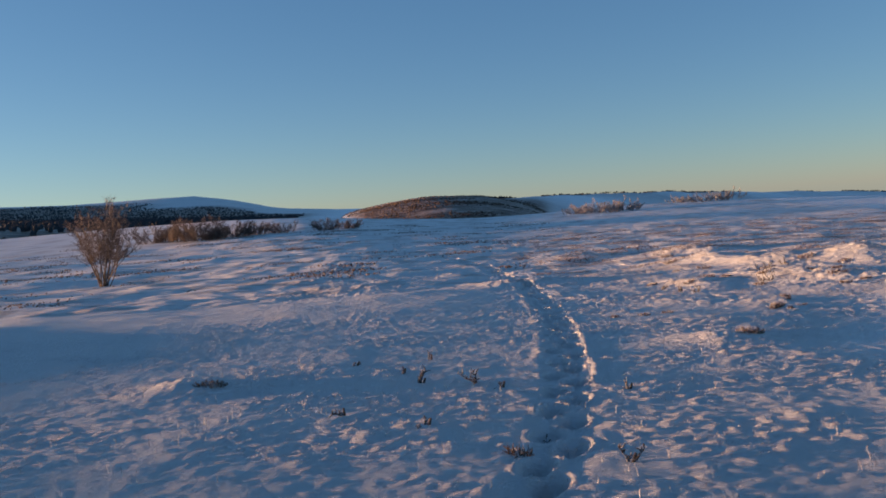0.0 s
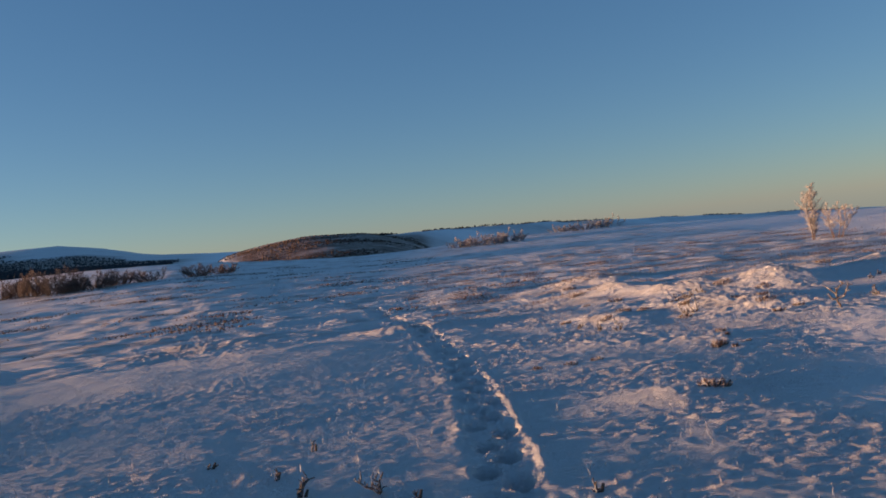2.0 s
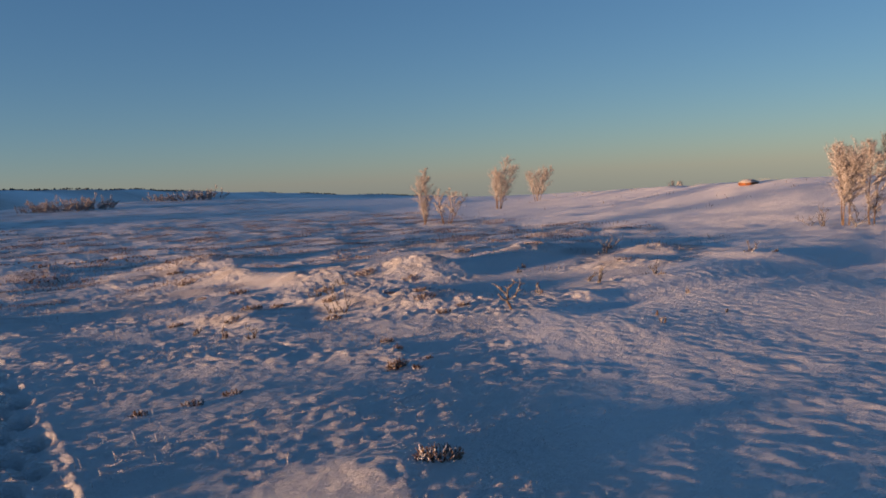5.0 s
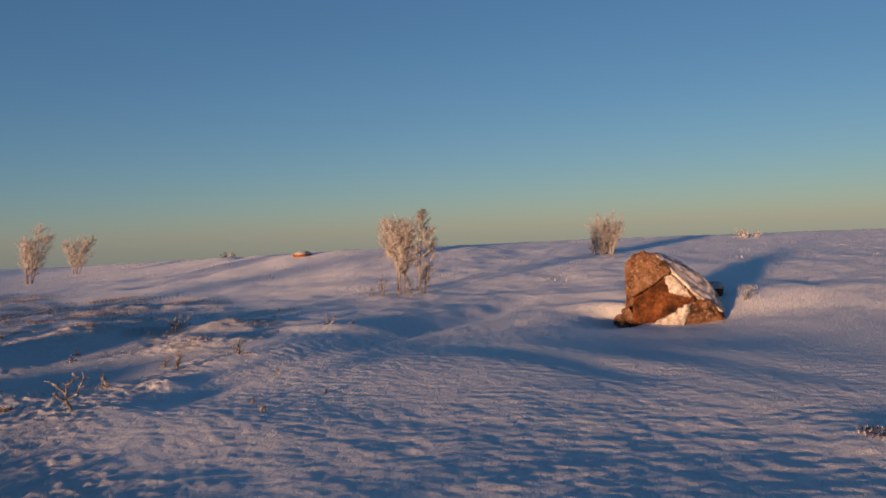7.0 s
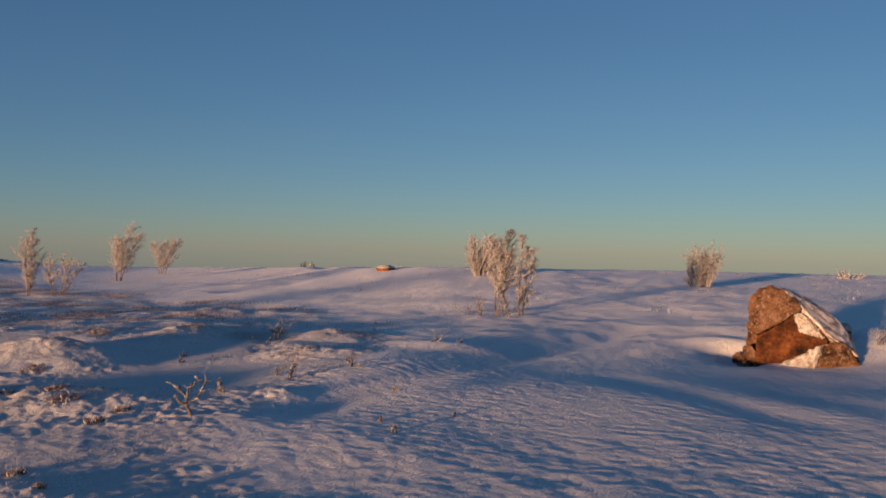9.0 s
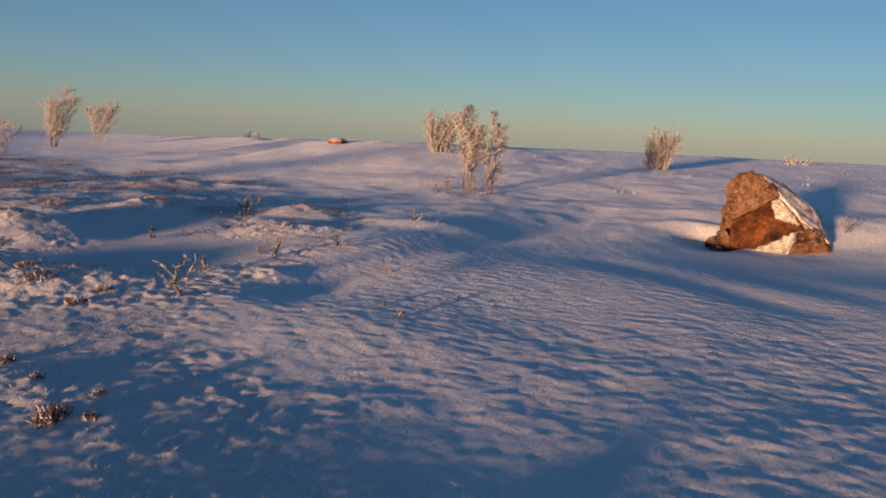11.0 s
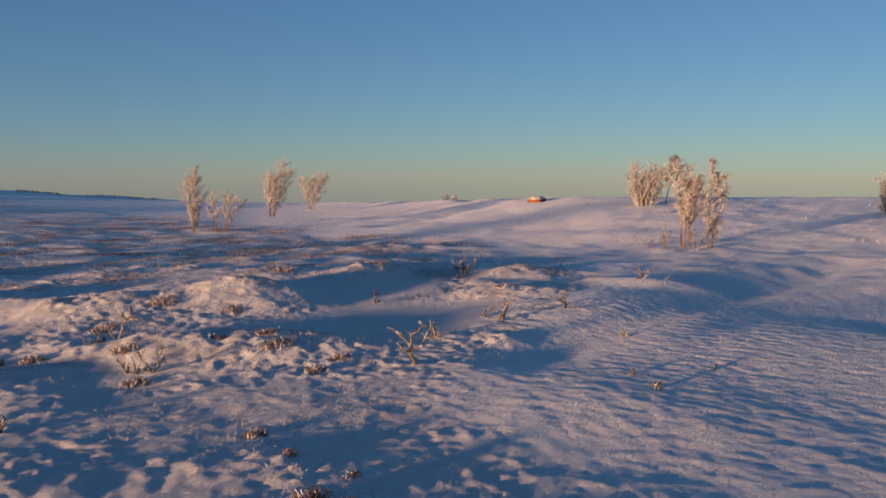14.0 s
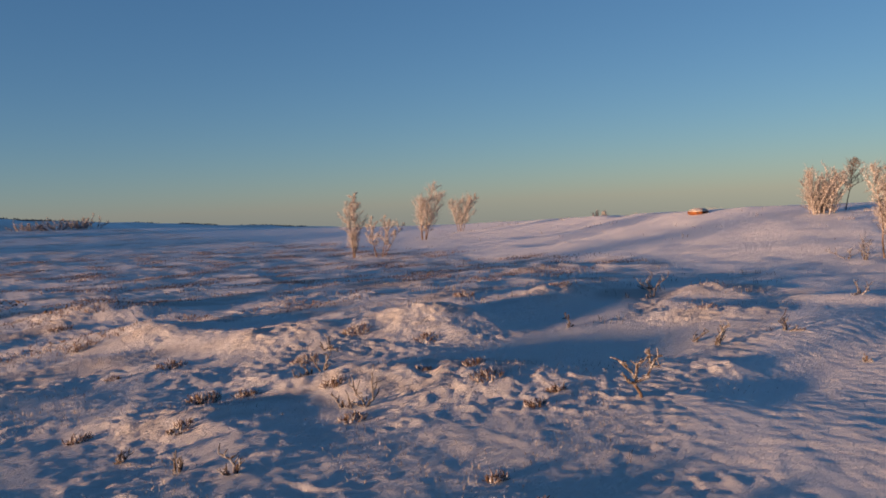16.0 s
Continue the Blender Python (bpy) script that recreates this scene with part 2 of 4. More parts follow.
def ground(u, v):
    u, v = np.asarray(u, float), np.asarray(v, float)
    du, dv = u - CENTRE[0], v - CENTRE[1]
    r, side = np.hypot(du, dv) + 1e-6, side_of(u, v)
    rise = sum(np.interp(side + k, BROW_SIDE, BROW_RISE) for k in (-5, -2.5, 0, 2.5, 5)) / 5
    far = sum(np.interp(side + k, BROW_SIDE, BROW_FAR) for k in (-10, -6, -2, 2, 6, 10)) / 6
    top = 1.55 + far * np.tan(np.radians(rise))
    past = np.maximum(r - far, 0)
    w = top * np.minimum(r / far, 1) ** 1.9 + past * np.tan(np.radians(rise)) - 0.075 * past ** 2 / (past + 14)
    # the distance: a low plain, the brown hill, the plateau, the mountain
    lift = r * np.tan(np.radians(level_rise(side)))
    plain = -24 + 2.5 * wave(u, v, 160, 3) + 5 * wave(u, v, 700, 4)
    rough = 1.2 * wave(u, v, 60, 33) + 0.5 * wave(u, v, 22, 34)
    hill = 430 * np.tan(np.radians(sum(np.interp(side + k, HILL_SIDE, HILL_RISE) for k in (-1.0, -0.5, 0, 0.5, 1.0)) / 5)) + rough
    plain = np.maximum(plain, -24 + (hill + 24) * np.exp(-np.abs((r - 430) / 150) ** 2.4))
    edge = np.interp(side, TABLE_SIDE, TABLE_EDGE)
    table = edge * np.tan(np.radians(np.interp(side, TABLE_SIDE, TABLE_RISE))) + 0.8 * rough
    plain = np.maximum(plain, -24 + (table + 24) * ease(r, edge - 190, edge))
    ridge = r * np.tan(np.radians(np.interp(side, FAR_SIDE, FAR_RISE))) + 2 * rough
    plain = plain + (ridge - plain) * ease(r, 1900, 3000)
    w = w + (lift + plain - w) * ease(r, far + 60, far + 240)
    near = np.exp(-(r / 60.0) ** 2)
    hollow = np.exp(-np.abs((v - 15.6) / 2.0) ** 4) * (1 - ease(u, 0.2, 1.4))
    left = ease(-u, 4, 9) * np.exp(-(r / 75.0) ** 4) * (1 - 0.75 * hollow)
    w = w - 0.012 * (np.clip(u, -9, 1) - 1) * hollow - 0.14 * bell(u, v, -12.4, 28.4, 3.0, 2.6)
    w = w + left * (0.004 * np.clip(-u - 5, 0, 30) + 0.06 * wave(u * 0.8, v * 1.2, 2.6, 41) + 0.028 * wave(u, v, 1.1, 42))
    smooth = smooth_zone(u, v)
    heath = 1 - smooth
    # rolling forms, hummocks, tufts and ripples
    for cu, cv, su, sv, h in SWELLS:
        w = w + h * bell(u, v, cu, cv, su, sv)
    patch = 0.35 + 0.65 * ease(wave(u * 0.8, v * 1.2, 1.5, 20) + 0.6 * wave(u, v, 0.6, 19), -0.25, 0.35)
    patch = patch * (1 - 0.8 * hollow) * (1 - 0.85 * bowl(u, v))
    calm = np.exp(-np.abs((u - 2) / 8) ** 4) * (1 - ease(v, 13.5, 16)) * (1 - 0.5 * smooth)
    # the snow falls gently away from the sun on the near heath and in front of the boulder
    w = w - 0.016 * np.clip(u + 3, 0, 8.5) * (1 - ease(u, 7, 13)) * (1 - ease(v, 13, 19)) * ease(v, -14, -4)
    w = w - 0.017 * np.clip(u - 3.5, 0, 9) * (1 - ease(u, 12, 19)) * (1 - ease(v, 11.5, 14.0)) * ease(v, -4, 4)
    w = w - 0.32 * bell(u, v, STONE[0] + 0.3, STONE[1] - 0.6, 3.6, 2.8)
    # an unseen low ridge, added towards the sun to shade the near heath
    w = w + 0.30 * np.exp(-((u + 10.8 + 0.6 * wave(v, v * 0, 4.0, 58)) / 2.0) ** 2) * ease(v, -9, -3) * (1 - ease(v, 13, 16))
    w = w + near * 0.026 * wave(u, v, 4.2, 5)
    w = w + near * heath * (1 - 0.62 * calm) * (1 - 0.7 * hollow) * (1 - 0.7 * bowl(u, v)) * (0.034 * np.maximum(wave(u, v, 1.35, 6), -0.2) + 0.020 * np.maximum(wave(u, v * 1.3, 0.62, 7), -0.3))
    w = w + near * heath * patch * (0.013 * wave(u * 0.8, v * 1.3, 0.24, 8) + 0.020 * np.maximum(wave(u * 0.8, v * 1.2, 0.105, 9), -0.1) + 0.008 * wave(u * 0.9, v * 1.2, 0.066, 57))
    w = w + near * smooth * (0.022 * wave(u * 0.5 + v * 0.2, v, 1.6, 10) + 0.03 * wave(u * 0.5 + v * 0.3, v, 4.5, 18))
    w = w + smooth * (1 - ease(r, 7, 11)) * (0.012 * wave(u * 0.8, v, 0.42, 55) + 0.006 * wave(u, v * 1.2, 0.17, 56))
    ripple = 0.0050 * wave(u * 1.15 + 0.2 * v, v * 0.8, 0.125, 11) + 0.003 * wave(u * 1.2, v * 0.9, 0.07, 12)
    w = w + near * smooth * ripple + smooth * ease(r, 13, 18) * np.exp(-(r / 55) ** 4) * (0.03 * wave(u * 0.5 + v * 0.2, v * 1.1, 1.0, 50) + 0.018 * wave(u * 0.7, v, 0.5, 53))
    mid = ease(r, 10, 18) * np.exp(-(r / 75.0) ** 4) * heath
    w = w + mid * np.exp(-(r / 42.0) ** 4) * (1 - 0.7 * hollow) * (1 - bowl(u, v)) * 0.036 * np.maximum(wave(u * 0.75, v * 1.2, 0.75, 49), -0.25)
    w = w + mid * (1 - bowl(u, v)) * (0.045 * np.maximum(wave(u * 0.5, v, 2.6, 43), -0.4) + 0.024 * wave(u * 0.6, v * 1.2, 1.1, 44))
    for cu, cv, su, sv, h, turn in HUMMOCKS:
        k = bell(u, v, cu, cv, su, sv, turn)
        k = k / (0.7 + 0.3 * k)
        w = w + h * k * (1 + 0.22 * wave(u, v, 0.5, 14) * (1 - smooth)) + np.minimum(k, 1) * heath * (0.016 * np.maximum(wave(u, v, 0.26, 47), -0.2) + 0.010 * wave(u, v, 0.11, 48))
    # the bowl of shaded snow behind the hummocks, a trough for shade, furrows that the wind has cut
    w = w - 0.07 * bell(u, v, 9.2, 15.2, 1.2, 0.9) - 0.04 * bell(u, v, 10.6, 16.3, 1.2, 0.5) - 0.05 * bell(u, v, 13.3, 14.8, 0.6, 0.35)
    # the first trough here shapes in a long band of cast shadow
    w = w - 0.11 * furrow(u, v, 7.4, 12.95, 19.5, 11.9, 0.38, 1.5) - 0.04 * furrow(u, v, 9.5, 12.0, 17.0, 11.0, 0.28, 2.0)
    w = w - 0.03 * furrow(u, v, 12.9, 11.2, 10.3, 7.4, 0.45, 1.2) - 0.02 * furrow(u, v, 13.5, 9.0, 10.4, 5.6, 0.5, 1.2)
    w = w - 0.12 * furrow(u, v, 22.0, 27.5, 36.0, 29.5, 0.7, 3.0) - 0.14 * furrow(u, v, 26.0, 31.5, 40.0, 33.0, 0.8, 3.0) - 0.08 * furrow(u, v, 23.0, 16.5, 36.0, 16.0, 0.7, 4.0)
    # the scoop round the boulder and the bank behind it
    w = w - 0.30 * bell(u, v, STONE[0] - 0.3, STONE[1] + 1.10, 0.5, 0.28) - 0.05 * bell(u, v, STONE[0] - 0.4, STONE[1] - 0.2, 0.7, 1.0)
    w = w + 0.12 * bell(u, v, STONE[0] + 0.7, STONE[1] + 1.3, 0.35, 0.6) + 0.07 * bell(u, v, STONE[0] + 1.1, STONE[1] - 1.4, 0.5, 0.5) + 0.22 * bell(u, v, STONE[0] + 2.7, STONE[1] - 0.6, 1.3, 1.9) - 0.08 * bell(u, v, STONE[0] + 0.8, STONE[1] - 1.5, 0.6, 0.6)
    # the trodden trail: a shallow trench, single prints, a pushed-up rim
    off, along = trail_offset(u, v)
    wander = off + 0.05 * wave(along, along * 0, 0.9, 15)
    worn = near * (1 - 0.35 * ease(along, 14, 24))
    rim = ease(along, 6.6, 7.6) * (1 - ease(along, 11.6, 13.2)) * ease(wave(along, along * 0, 0.8, 16), -0.6, 0.1)
    w = w - worn * 0.03 * np.exp(-(np.abs(wander) / 0.22) ** 4)
    w = w + worn * rim * (0.022 + 0.014 * wave(u, v, 0.13, 45)) * np.exp(-((wander - 0.27 - 0.03 * wave(u, v, 0.22, 46)) / 0.04) ** 2)
    w = w + worn * 0.016 * np.exp(-((wander + 0.29) / 0.07) ** 2) * ease(wave(along, along * 0, 1.3, 17), -0.2, 0.5)
    for foot, shift in ((0.09, 0.0), (-0.09, 0.36)):
        step = (along + shift) / 0.72
        n = np.floor(step)
        fv = (step - n - 0.5) * 0.72 + 0.05 * np.sin(n * 12.9)
        fu = off - foot - 0.04 * np.sin(n * 78.2)
        w = w - worn * (0.20 + 0.05 * np.sin(n * 5.3)) * np.exp(-((fu / 0.085) ** 2 + (fv / 0.16) ** 2) ** 2)
        w = w + worn * 0.02 * np.exp(-(((fu / 0.15) ** 2 + ((fv - 0.02) / 0.24) ** 2 - 1) / 0.3) ** 2)
    return w


def bowl(u, v):
    """1 in the clean shaded bowl of snow among the hummocks."""
    return ease(np.maximum(bell(u, v, 9.0, 15.0, 1.3, 0.8, -30), bell(u, v, 10.4, 16.4, 1.1, 0.5)), 0.35, 0.7)


def furrow(u, v, u0, v0, u1, v1, wide, fade):
    """A trough along a line, that fades out at both ends."""
    long = math.hypot(u1 - u0, v1 - v0)
    c, s = (u1 - u0) / long, (v1 - v0) / long
    x, y = (u - u0) * c + (v - v0) * s, -(u - u0) * s + (v - v0) * c
    y = y + 0.25 * wide * wave(x, x * 0, 2.5, 54)
    return np.exp(-(y / wide) ** 2) * ease(x, 0, fade) * (1 - ease(x, long - fade, long))


def heath_mask(u, v):
    """Where dark brush and forest floor show in the distance."""
    r, side = np.hypot(u - CENTRE[0], v - CENTRE[1]), side_of(u, v)
    hill = ease(r, 250, 300) * (1 - ease(r, 520, 600)) * ease(side, -7.5, -6) * (1 - ease(side, 6, 8.5))
    hill = hill * ease(wave(u * 0.5, v * 1.5, 26, 31) + 0.5 * wave(u, v, 9, 32), -1.4, -0.8)
    reach = np.interp(side, [9, 14, 19, 24], [2300, 2450, 2500, 2900]) + 160 * wave(u, v, 150, 62)
    wood = ease(r, 300, 360) * (1 - ease(r, reach - 150, reach)) * ease(side, 9, 11.5) * (1 - ease(side, 60, 70))
    fell = 0.3 * ease(r, 1900, 2200) * ease(side, 7, 10) * (1 - ease(side, 36, 42))
    flat = 0.45 * ease(r, 380, 470) * (1 - ease(side, 3, 6)) * ease(side, -60, -50) * ease(wave(u * 0.4, v, 60, 35), -0.4, 0.4)
    tops = sum(bell(u, v, h[0], h[1], h[2], h[3]) for h in HUMMOCKS[:14]) * (1 - smooth_zone(u, v))
    grass = 0.32 * ease(tops, 0.2, 0.8) * ease(wave(u, v, 0.4, 36) + 0.6 * wave(u, v, 0.13, 37), -0.5, 0.4)
    open_heath = ease(r, 11, 17) * (1 - ease(r, 70, 95)) * (1 - smooth_zone(u, v)) * (1 - np.exp(-np.abs((v - 15.6) / 2.0) ** 4) * (1 - ease(u, 0.2, 1.4)))
    thin = 0.42 * open_heath * (1 - bowl(u, v)) * ease(wave(u * 0.5, v, 1.3, 38) + 0.7 * wave(u * 0.5, v, 0.5, 39), 0.05, 0.6)
    return np.clip(hill + wood + fell + flat + np.maximum(grass, thin), 0, 1)


def place(u, v, sink=0.0):
    """The point of the ground at (u, v), in the upright world."""
    return LEVEL @ Vector((u, v, float(ground(np.array([u]), np.array([v]))[0]) - sink))


def graded(low, high, cell, first, second, change, end_low, end_high, back):
    """Grid lines: even from low to high, then growing wider on both sides."""
    out = list(np.arange(low, high + cell / 2, cell))
    for way, end, slow in ((1, end_high, first), (-1, end_low, back)):
        x, s, side = (out[-1] if way > 0 else out[0]), cell, []
        start = x
        while way * (end - x) > 0:
            s *= slow if abs(x - start) < change else second
            x += way * s
            side.append(x)
        out = out + side if way > 0 else side[::-1] + out
    return np.array(out)


def sheet(name, us, vs, mat):
    """One mesh over a grid, with the heath attribute."""
    U, V = np.meshgrid(us, vs)
    W = ground(U.ravel(), V.ravel())
    P = np.stack([U.ravel(), V.ravel(), W], 1) @ np.array(LEVEL.to_3x3()).T
    nu, nv = len(us), len(vs)
    base = (np.arange(nv - 1)[:, None] * nu + np.arange(nu - 1)[None, :]).ravel()
    quads = np.stack([base, base + 1, base + nu + 1, base + nu], 1).astype(np.int32)
    me = bpy.data.meshes.new(name)
    me.vertices.add(len(P))
    me.vertices.foreach_set("co", P.astype(np.float32).ravel())
    me.loops.add(quads.size)
    me.loops.foreach_set("vertex_index", quads.ravel())
    me.polygons.add(len(quads))
    me.polygons.foreach_set("loop_start", np.arange(0, quads.size, 4, dtype=np.int32))
    me.update()
    me.polygons.foreach_set("use_smooth", np.ones(len(quads), dtype=bool))
    at = me.attributes.new("heath", "FLOAT", "POINT")
    at.data.foreach_set("value", heath_mask(U.ravel(), V.ravel()).astype(np.float32))
    at = me.attributes.new("smooth", "FLOAT", "POINT")
    at.data.foreach_set("value", smooth_zone(U.ravel(), V.ravel()).astype(np.float32))
    me.materials.append(mat)
    me.validate()
    return new(name, me)


us = graded(-4.0, 11.0, 0.031, 1.018, 1.06, 45, -4200, 4200, 1.035)
vs = graded(4.4, 18.5, 0.031, 1.018, 1.06, 60, -900, 4200, 1.05)
snow_field = sheet("ground", us, vs, SNOW)
tagged(snow_field, "wind-packed snow over hummocky heath with a trodden footpath", "snow ground", kind="structure")


# ---- helpers for things ----
def solid(name, verts, faces, mat, parent=None, label="", smooth=True):
    me = bpy.data.meshes.new(name)
    me.from_pydata([tuple(p) for p in verts], [], faces)
    me.update()
    me.polygons.foreach_set("use_smooth", [smooth] * len(me.polygons))
    me.materials.append(mat)
    ob = new(name, me)
    ob.parent = parent
    if label:
        tagged(ob, label)
    return ob


def part(name, bm, mat, parent, label="", smooth=True):
    me = bpy.data.meshes.new(name)
    bm.to_mesh(me)
    bm.free()
    me.polygons.foreach_set("use_smooth", [smooth] * len(me.polygons))
    me.materials.append(mat)
    ob = new(name, me)
    ob.parent = parent
    if label:
        tagged(ob, label)
    return ob


def base_at(name, u, v, turn=0, size=1.0, sink=0.03):
    ob = new(name)
    ob.empty_display_size = 0.2
    ob.matrix_world = Matrix.Translation(place(u, v, sink)) @ pose(0, 0, 0, 0, 0, turn) @ Matrix.Scale(size, 4)
    return ob


def tube(V, F, pts, radii, sides=4):
    """A tapered tube along pts, closed at its tip, added to the lists V and F."""
    start = len(V)
    for i, p in enumerate(pts):
        d = (pts[min(i + 1, len(pts) - 1)] - pts[max(i - 1, 0)]).normalized()
        s = d.cross(Vector((0.31, 0.77, 0.55))).normalized()
        q = d.cross(s)
        for k in range(sides):
            g = 2 * math.pi * k / sides
            V.append(p + (s * math.cos(g) + q * math.sin(g)) * radii[i])
    for i in range(len(pts) - 1):
        for k in range(sides):
            a, b = start + i * sides + k, start + i * sides + (k + 1) % sides
            F.append((a, b, b + sides, a + sides))
    F.append(tuple(start + (len(pts) - 1) * sides + k for k in range(sides)))


def limb(rng, start, way, length, bend, steps=5, drift=Vector((0, 0, 0))):
    """The line of a branch that wavers and leans towards drift."""
    pts, p, d = [start.copy()], start.copy(), way.normalized()
    for _ in range(steps):
        d = (d + Vector([rng.uniform(-bend, bend) for _ in range(3)]) + drift / steps).normalized()
        p = p + d * (length / steps)
        pts.append(p)
    return pts


def spray(V, F, rng, at, way, n, length, thick):
    """Short frost-thick twigs that fan out from a point."""
    for _ in range(n):
        d = (way + Vector([rng.uniform(-0.9, 0.9) for _ in range(3)])).normalized()
        end = at + d * length * rng.uniform(0.5, 1.2)
        mid = at.lerp(end, 0.5) + Vector([rng.uniform(-0.1, 0.1) * length for _ in range(3)])
        tube(V, F, [at, mid, end], [thick, thick * 1.1, thick * 0.5], 3)


def birch(name, u, v, height, stems, spread, wide, label, group="", seed=1, wind=0.35, low=0.3, boughs=13, turn=-53, tuft=2, mat=None):
    """A small wind-bent birch under hoarfrost: stems of bark, frosted boughs, a feathery crown of frosted twigs."""
    rng = random.Random(seed)
    root = base_at(name, u, v)
    blow = Vector((wind * math.cos(radians(turn)), wind * math.sin(radians(turn)), 0))
    for s in range(stems):
        V, F, TV, TF = [], [], [], []
        g = 2 * math.pi * (s + rng.uniform(-0.2, 0.2)) / stems + seed
        foot = Vector((math.cos(g), math.sin(g), 0)) * 0.03 * stems
        lean = Vector((math.cos(g) * spread, math.sin(g) * spread, 1))
        tall = height * rng.uniform(0.7, 0.92) if s else height
        line = limb(rng, foot, lean, tall * 1.02, 0.11, 9, blow * 0.7)
        tube(TV, TF, line, [0.027 * height / 2.4 * (1 - 0.095 * i) for i in range(10)], 6)
        solid("stem", TV, TF, BARK, root)
        for n in range(boughs):
            k = low + (1 - low) * (n + rng.random()) / boughs
            i = min(int(k * 9), 8)
            at = line[i].lerp(line[i + 1], k * 9 - i)
            g2 = n * 2.4 + rng.uniform(-0.5, 0.5)
            out = Vector((math.cos(g2), math.sin(g2), rng.uniform(0.7, 1.7))) + blow * 0.9
            kk = (k - low) / (1 - low)
            size = wide * rng.uniform(0.55, 1.15) * (0.28 + 0.80 * math.sin(math.pi * min(1.0, 0.14 + 0.86 * kk)) ** 0.8)
            bough = limb(rng, at, out, size, 0.24, 5, blow * 1.2 + Vector((0, 0, 0.35)))
            tube(V, F, bough, [0.010, 0.009, 0.008, 0.007, 0.006, 0.004], 4)
            for q in range(1, 6):
                for _ in range(2):
                    way = (out.normalized() + Vector([rng.uniform(-1, 1) for _ in range(3)]) + Vector((0, 0, 0.45))).normalized() + blow * 0.7
                    twig = limb(rng, bough[q], way, size * rng.uniform(0.25, 0.5), 0.3, 3)
                    tube(V, F, twig, [0.005, 0.005, 0.005, 0.003], 3)
                    for p in twig[1:]:
                        spray(V, F, rng, p, way, tuft, 0.025 * height + 0.045, 0.0023)
        solid("crown", V, F, FROST if mat is None else mat, root, "twigs thick with white hoarfrost" if mat is None else "bare twigs, grey-brown to stand for shade")
    return tagged(root, label, "tree", group)


def bush(name, u, v, height, width, stems, label, seed, mat=None, group="", low_frost=True, category="bush", foot=0.3, flare=0.75, stout=1.0, fan=7):
    """A round many-stemmed bush, frosted from the ground up."""
    rng = random.Random(seed)
    root = base_at(name, u, v)
    V, F = [], []
    for s in range(stems):
        SV, SF = [], []
        g = rng.uniform(0, 2 * math.pi)
        out = Vector((math.cos(g) * width / height * rng.uniform(0.05, flare), math.sin(g) * width / height * rng.uniform(0.05, flare), 1))
        far_out = math.hypot(out.x, out.y) * height / (width * flare)
        line = limb(rng, Vector((math.cos(g), math.sin(g), 0)) * foot * width * rng.random(), out, height * rng.uniform(0.75, 1.05) * (1 - 0.32 * far_out ** 2), 0.16, 6, Vector((0.1, -0.3, 0)))
        tube(SV, SF, line, [stout * k for k in (0.020, 0.018, 0.015, 0.012, 0.010, 0.008, 0.006)], 5)
        solid("stem", SV, SF, BARK if mat else FROST, root)
        for i in range(1 if low_frost else 3, 7):
            for _ in range(4):
                at = line[i - 1].lerp(line[i], rng.random())
                way = Vector((rng.uniform(-1, 1), rng.uniform(-1, 1), rng.uniform(0.1, 1.1))) + out * 0.5
                twig = limb(rng, at, way, height * rng.uniform(0.10, 0.22), 0.25, 3)
                tube(V, F, twig, [0.007, 0.006, 0.005, 0.004], 3)
                for q in twig[1:]:
                    spray(V, F, rng, q, way.normalized(), fan, 0.06 * height, 0.0034)
    solid("crown", V, F, FROST if mat is None else mat, root, "twigs thick with hoarfrost" if mat is None else "bare frosted brown twigs")
    return tagged(root, label, category, group)


def hull(points, cuts, rough, seed, size, crack=0.0):
    """A lump of rock or snow: the hull of some points, subdivided, roughened, and split by cracks."""
    bm = bmesh.new()
    for p in points:
        bm.verts.new(p)
    got = bmesh.ops.convex_hull(bm, input=bm.verts)
    bmesh.ops.delete(bm, geom=[g for g in set(got["geom_interior"] + got["geom_unused"]) if isinstance(g, bmesh.types.BMVert)], context="VERTS")
    bmesh.ops.subdivide_edges(bm, edges=bm.edges, cuts=cuts, use_grid_fill=True)
    bmesh.ops.triangulate(bm, faces=bm.faces)
    for _ in range(2):
        bmesh.ops.smooth_vert(bm, verts=bm.verts, factor=0.4, use_axis_x=True, use_axis_y=True, use_axis_z=True)
    bm.normal_update()
    for vert in bm.verts:
        q = vert.co / size + Vector((seed * 3.1, seed * 1.7, 0))
        n = noise.fractal(q, 0.7, 2.2, 6)
        dist = noise.voronoi(q * 1.1)[0]
        split = max(0.0, 1 - (dist[1] - dist[0]) / 0.12)
        vert.co += vert.normal * (rough * n - crack * split + crack * 0.8 * noise.cell(q * 1.1))
    return bm


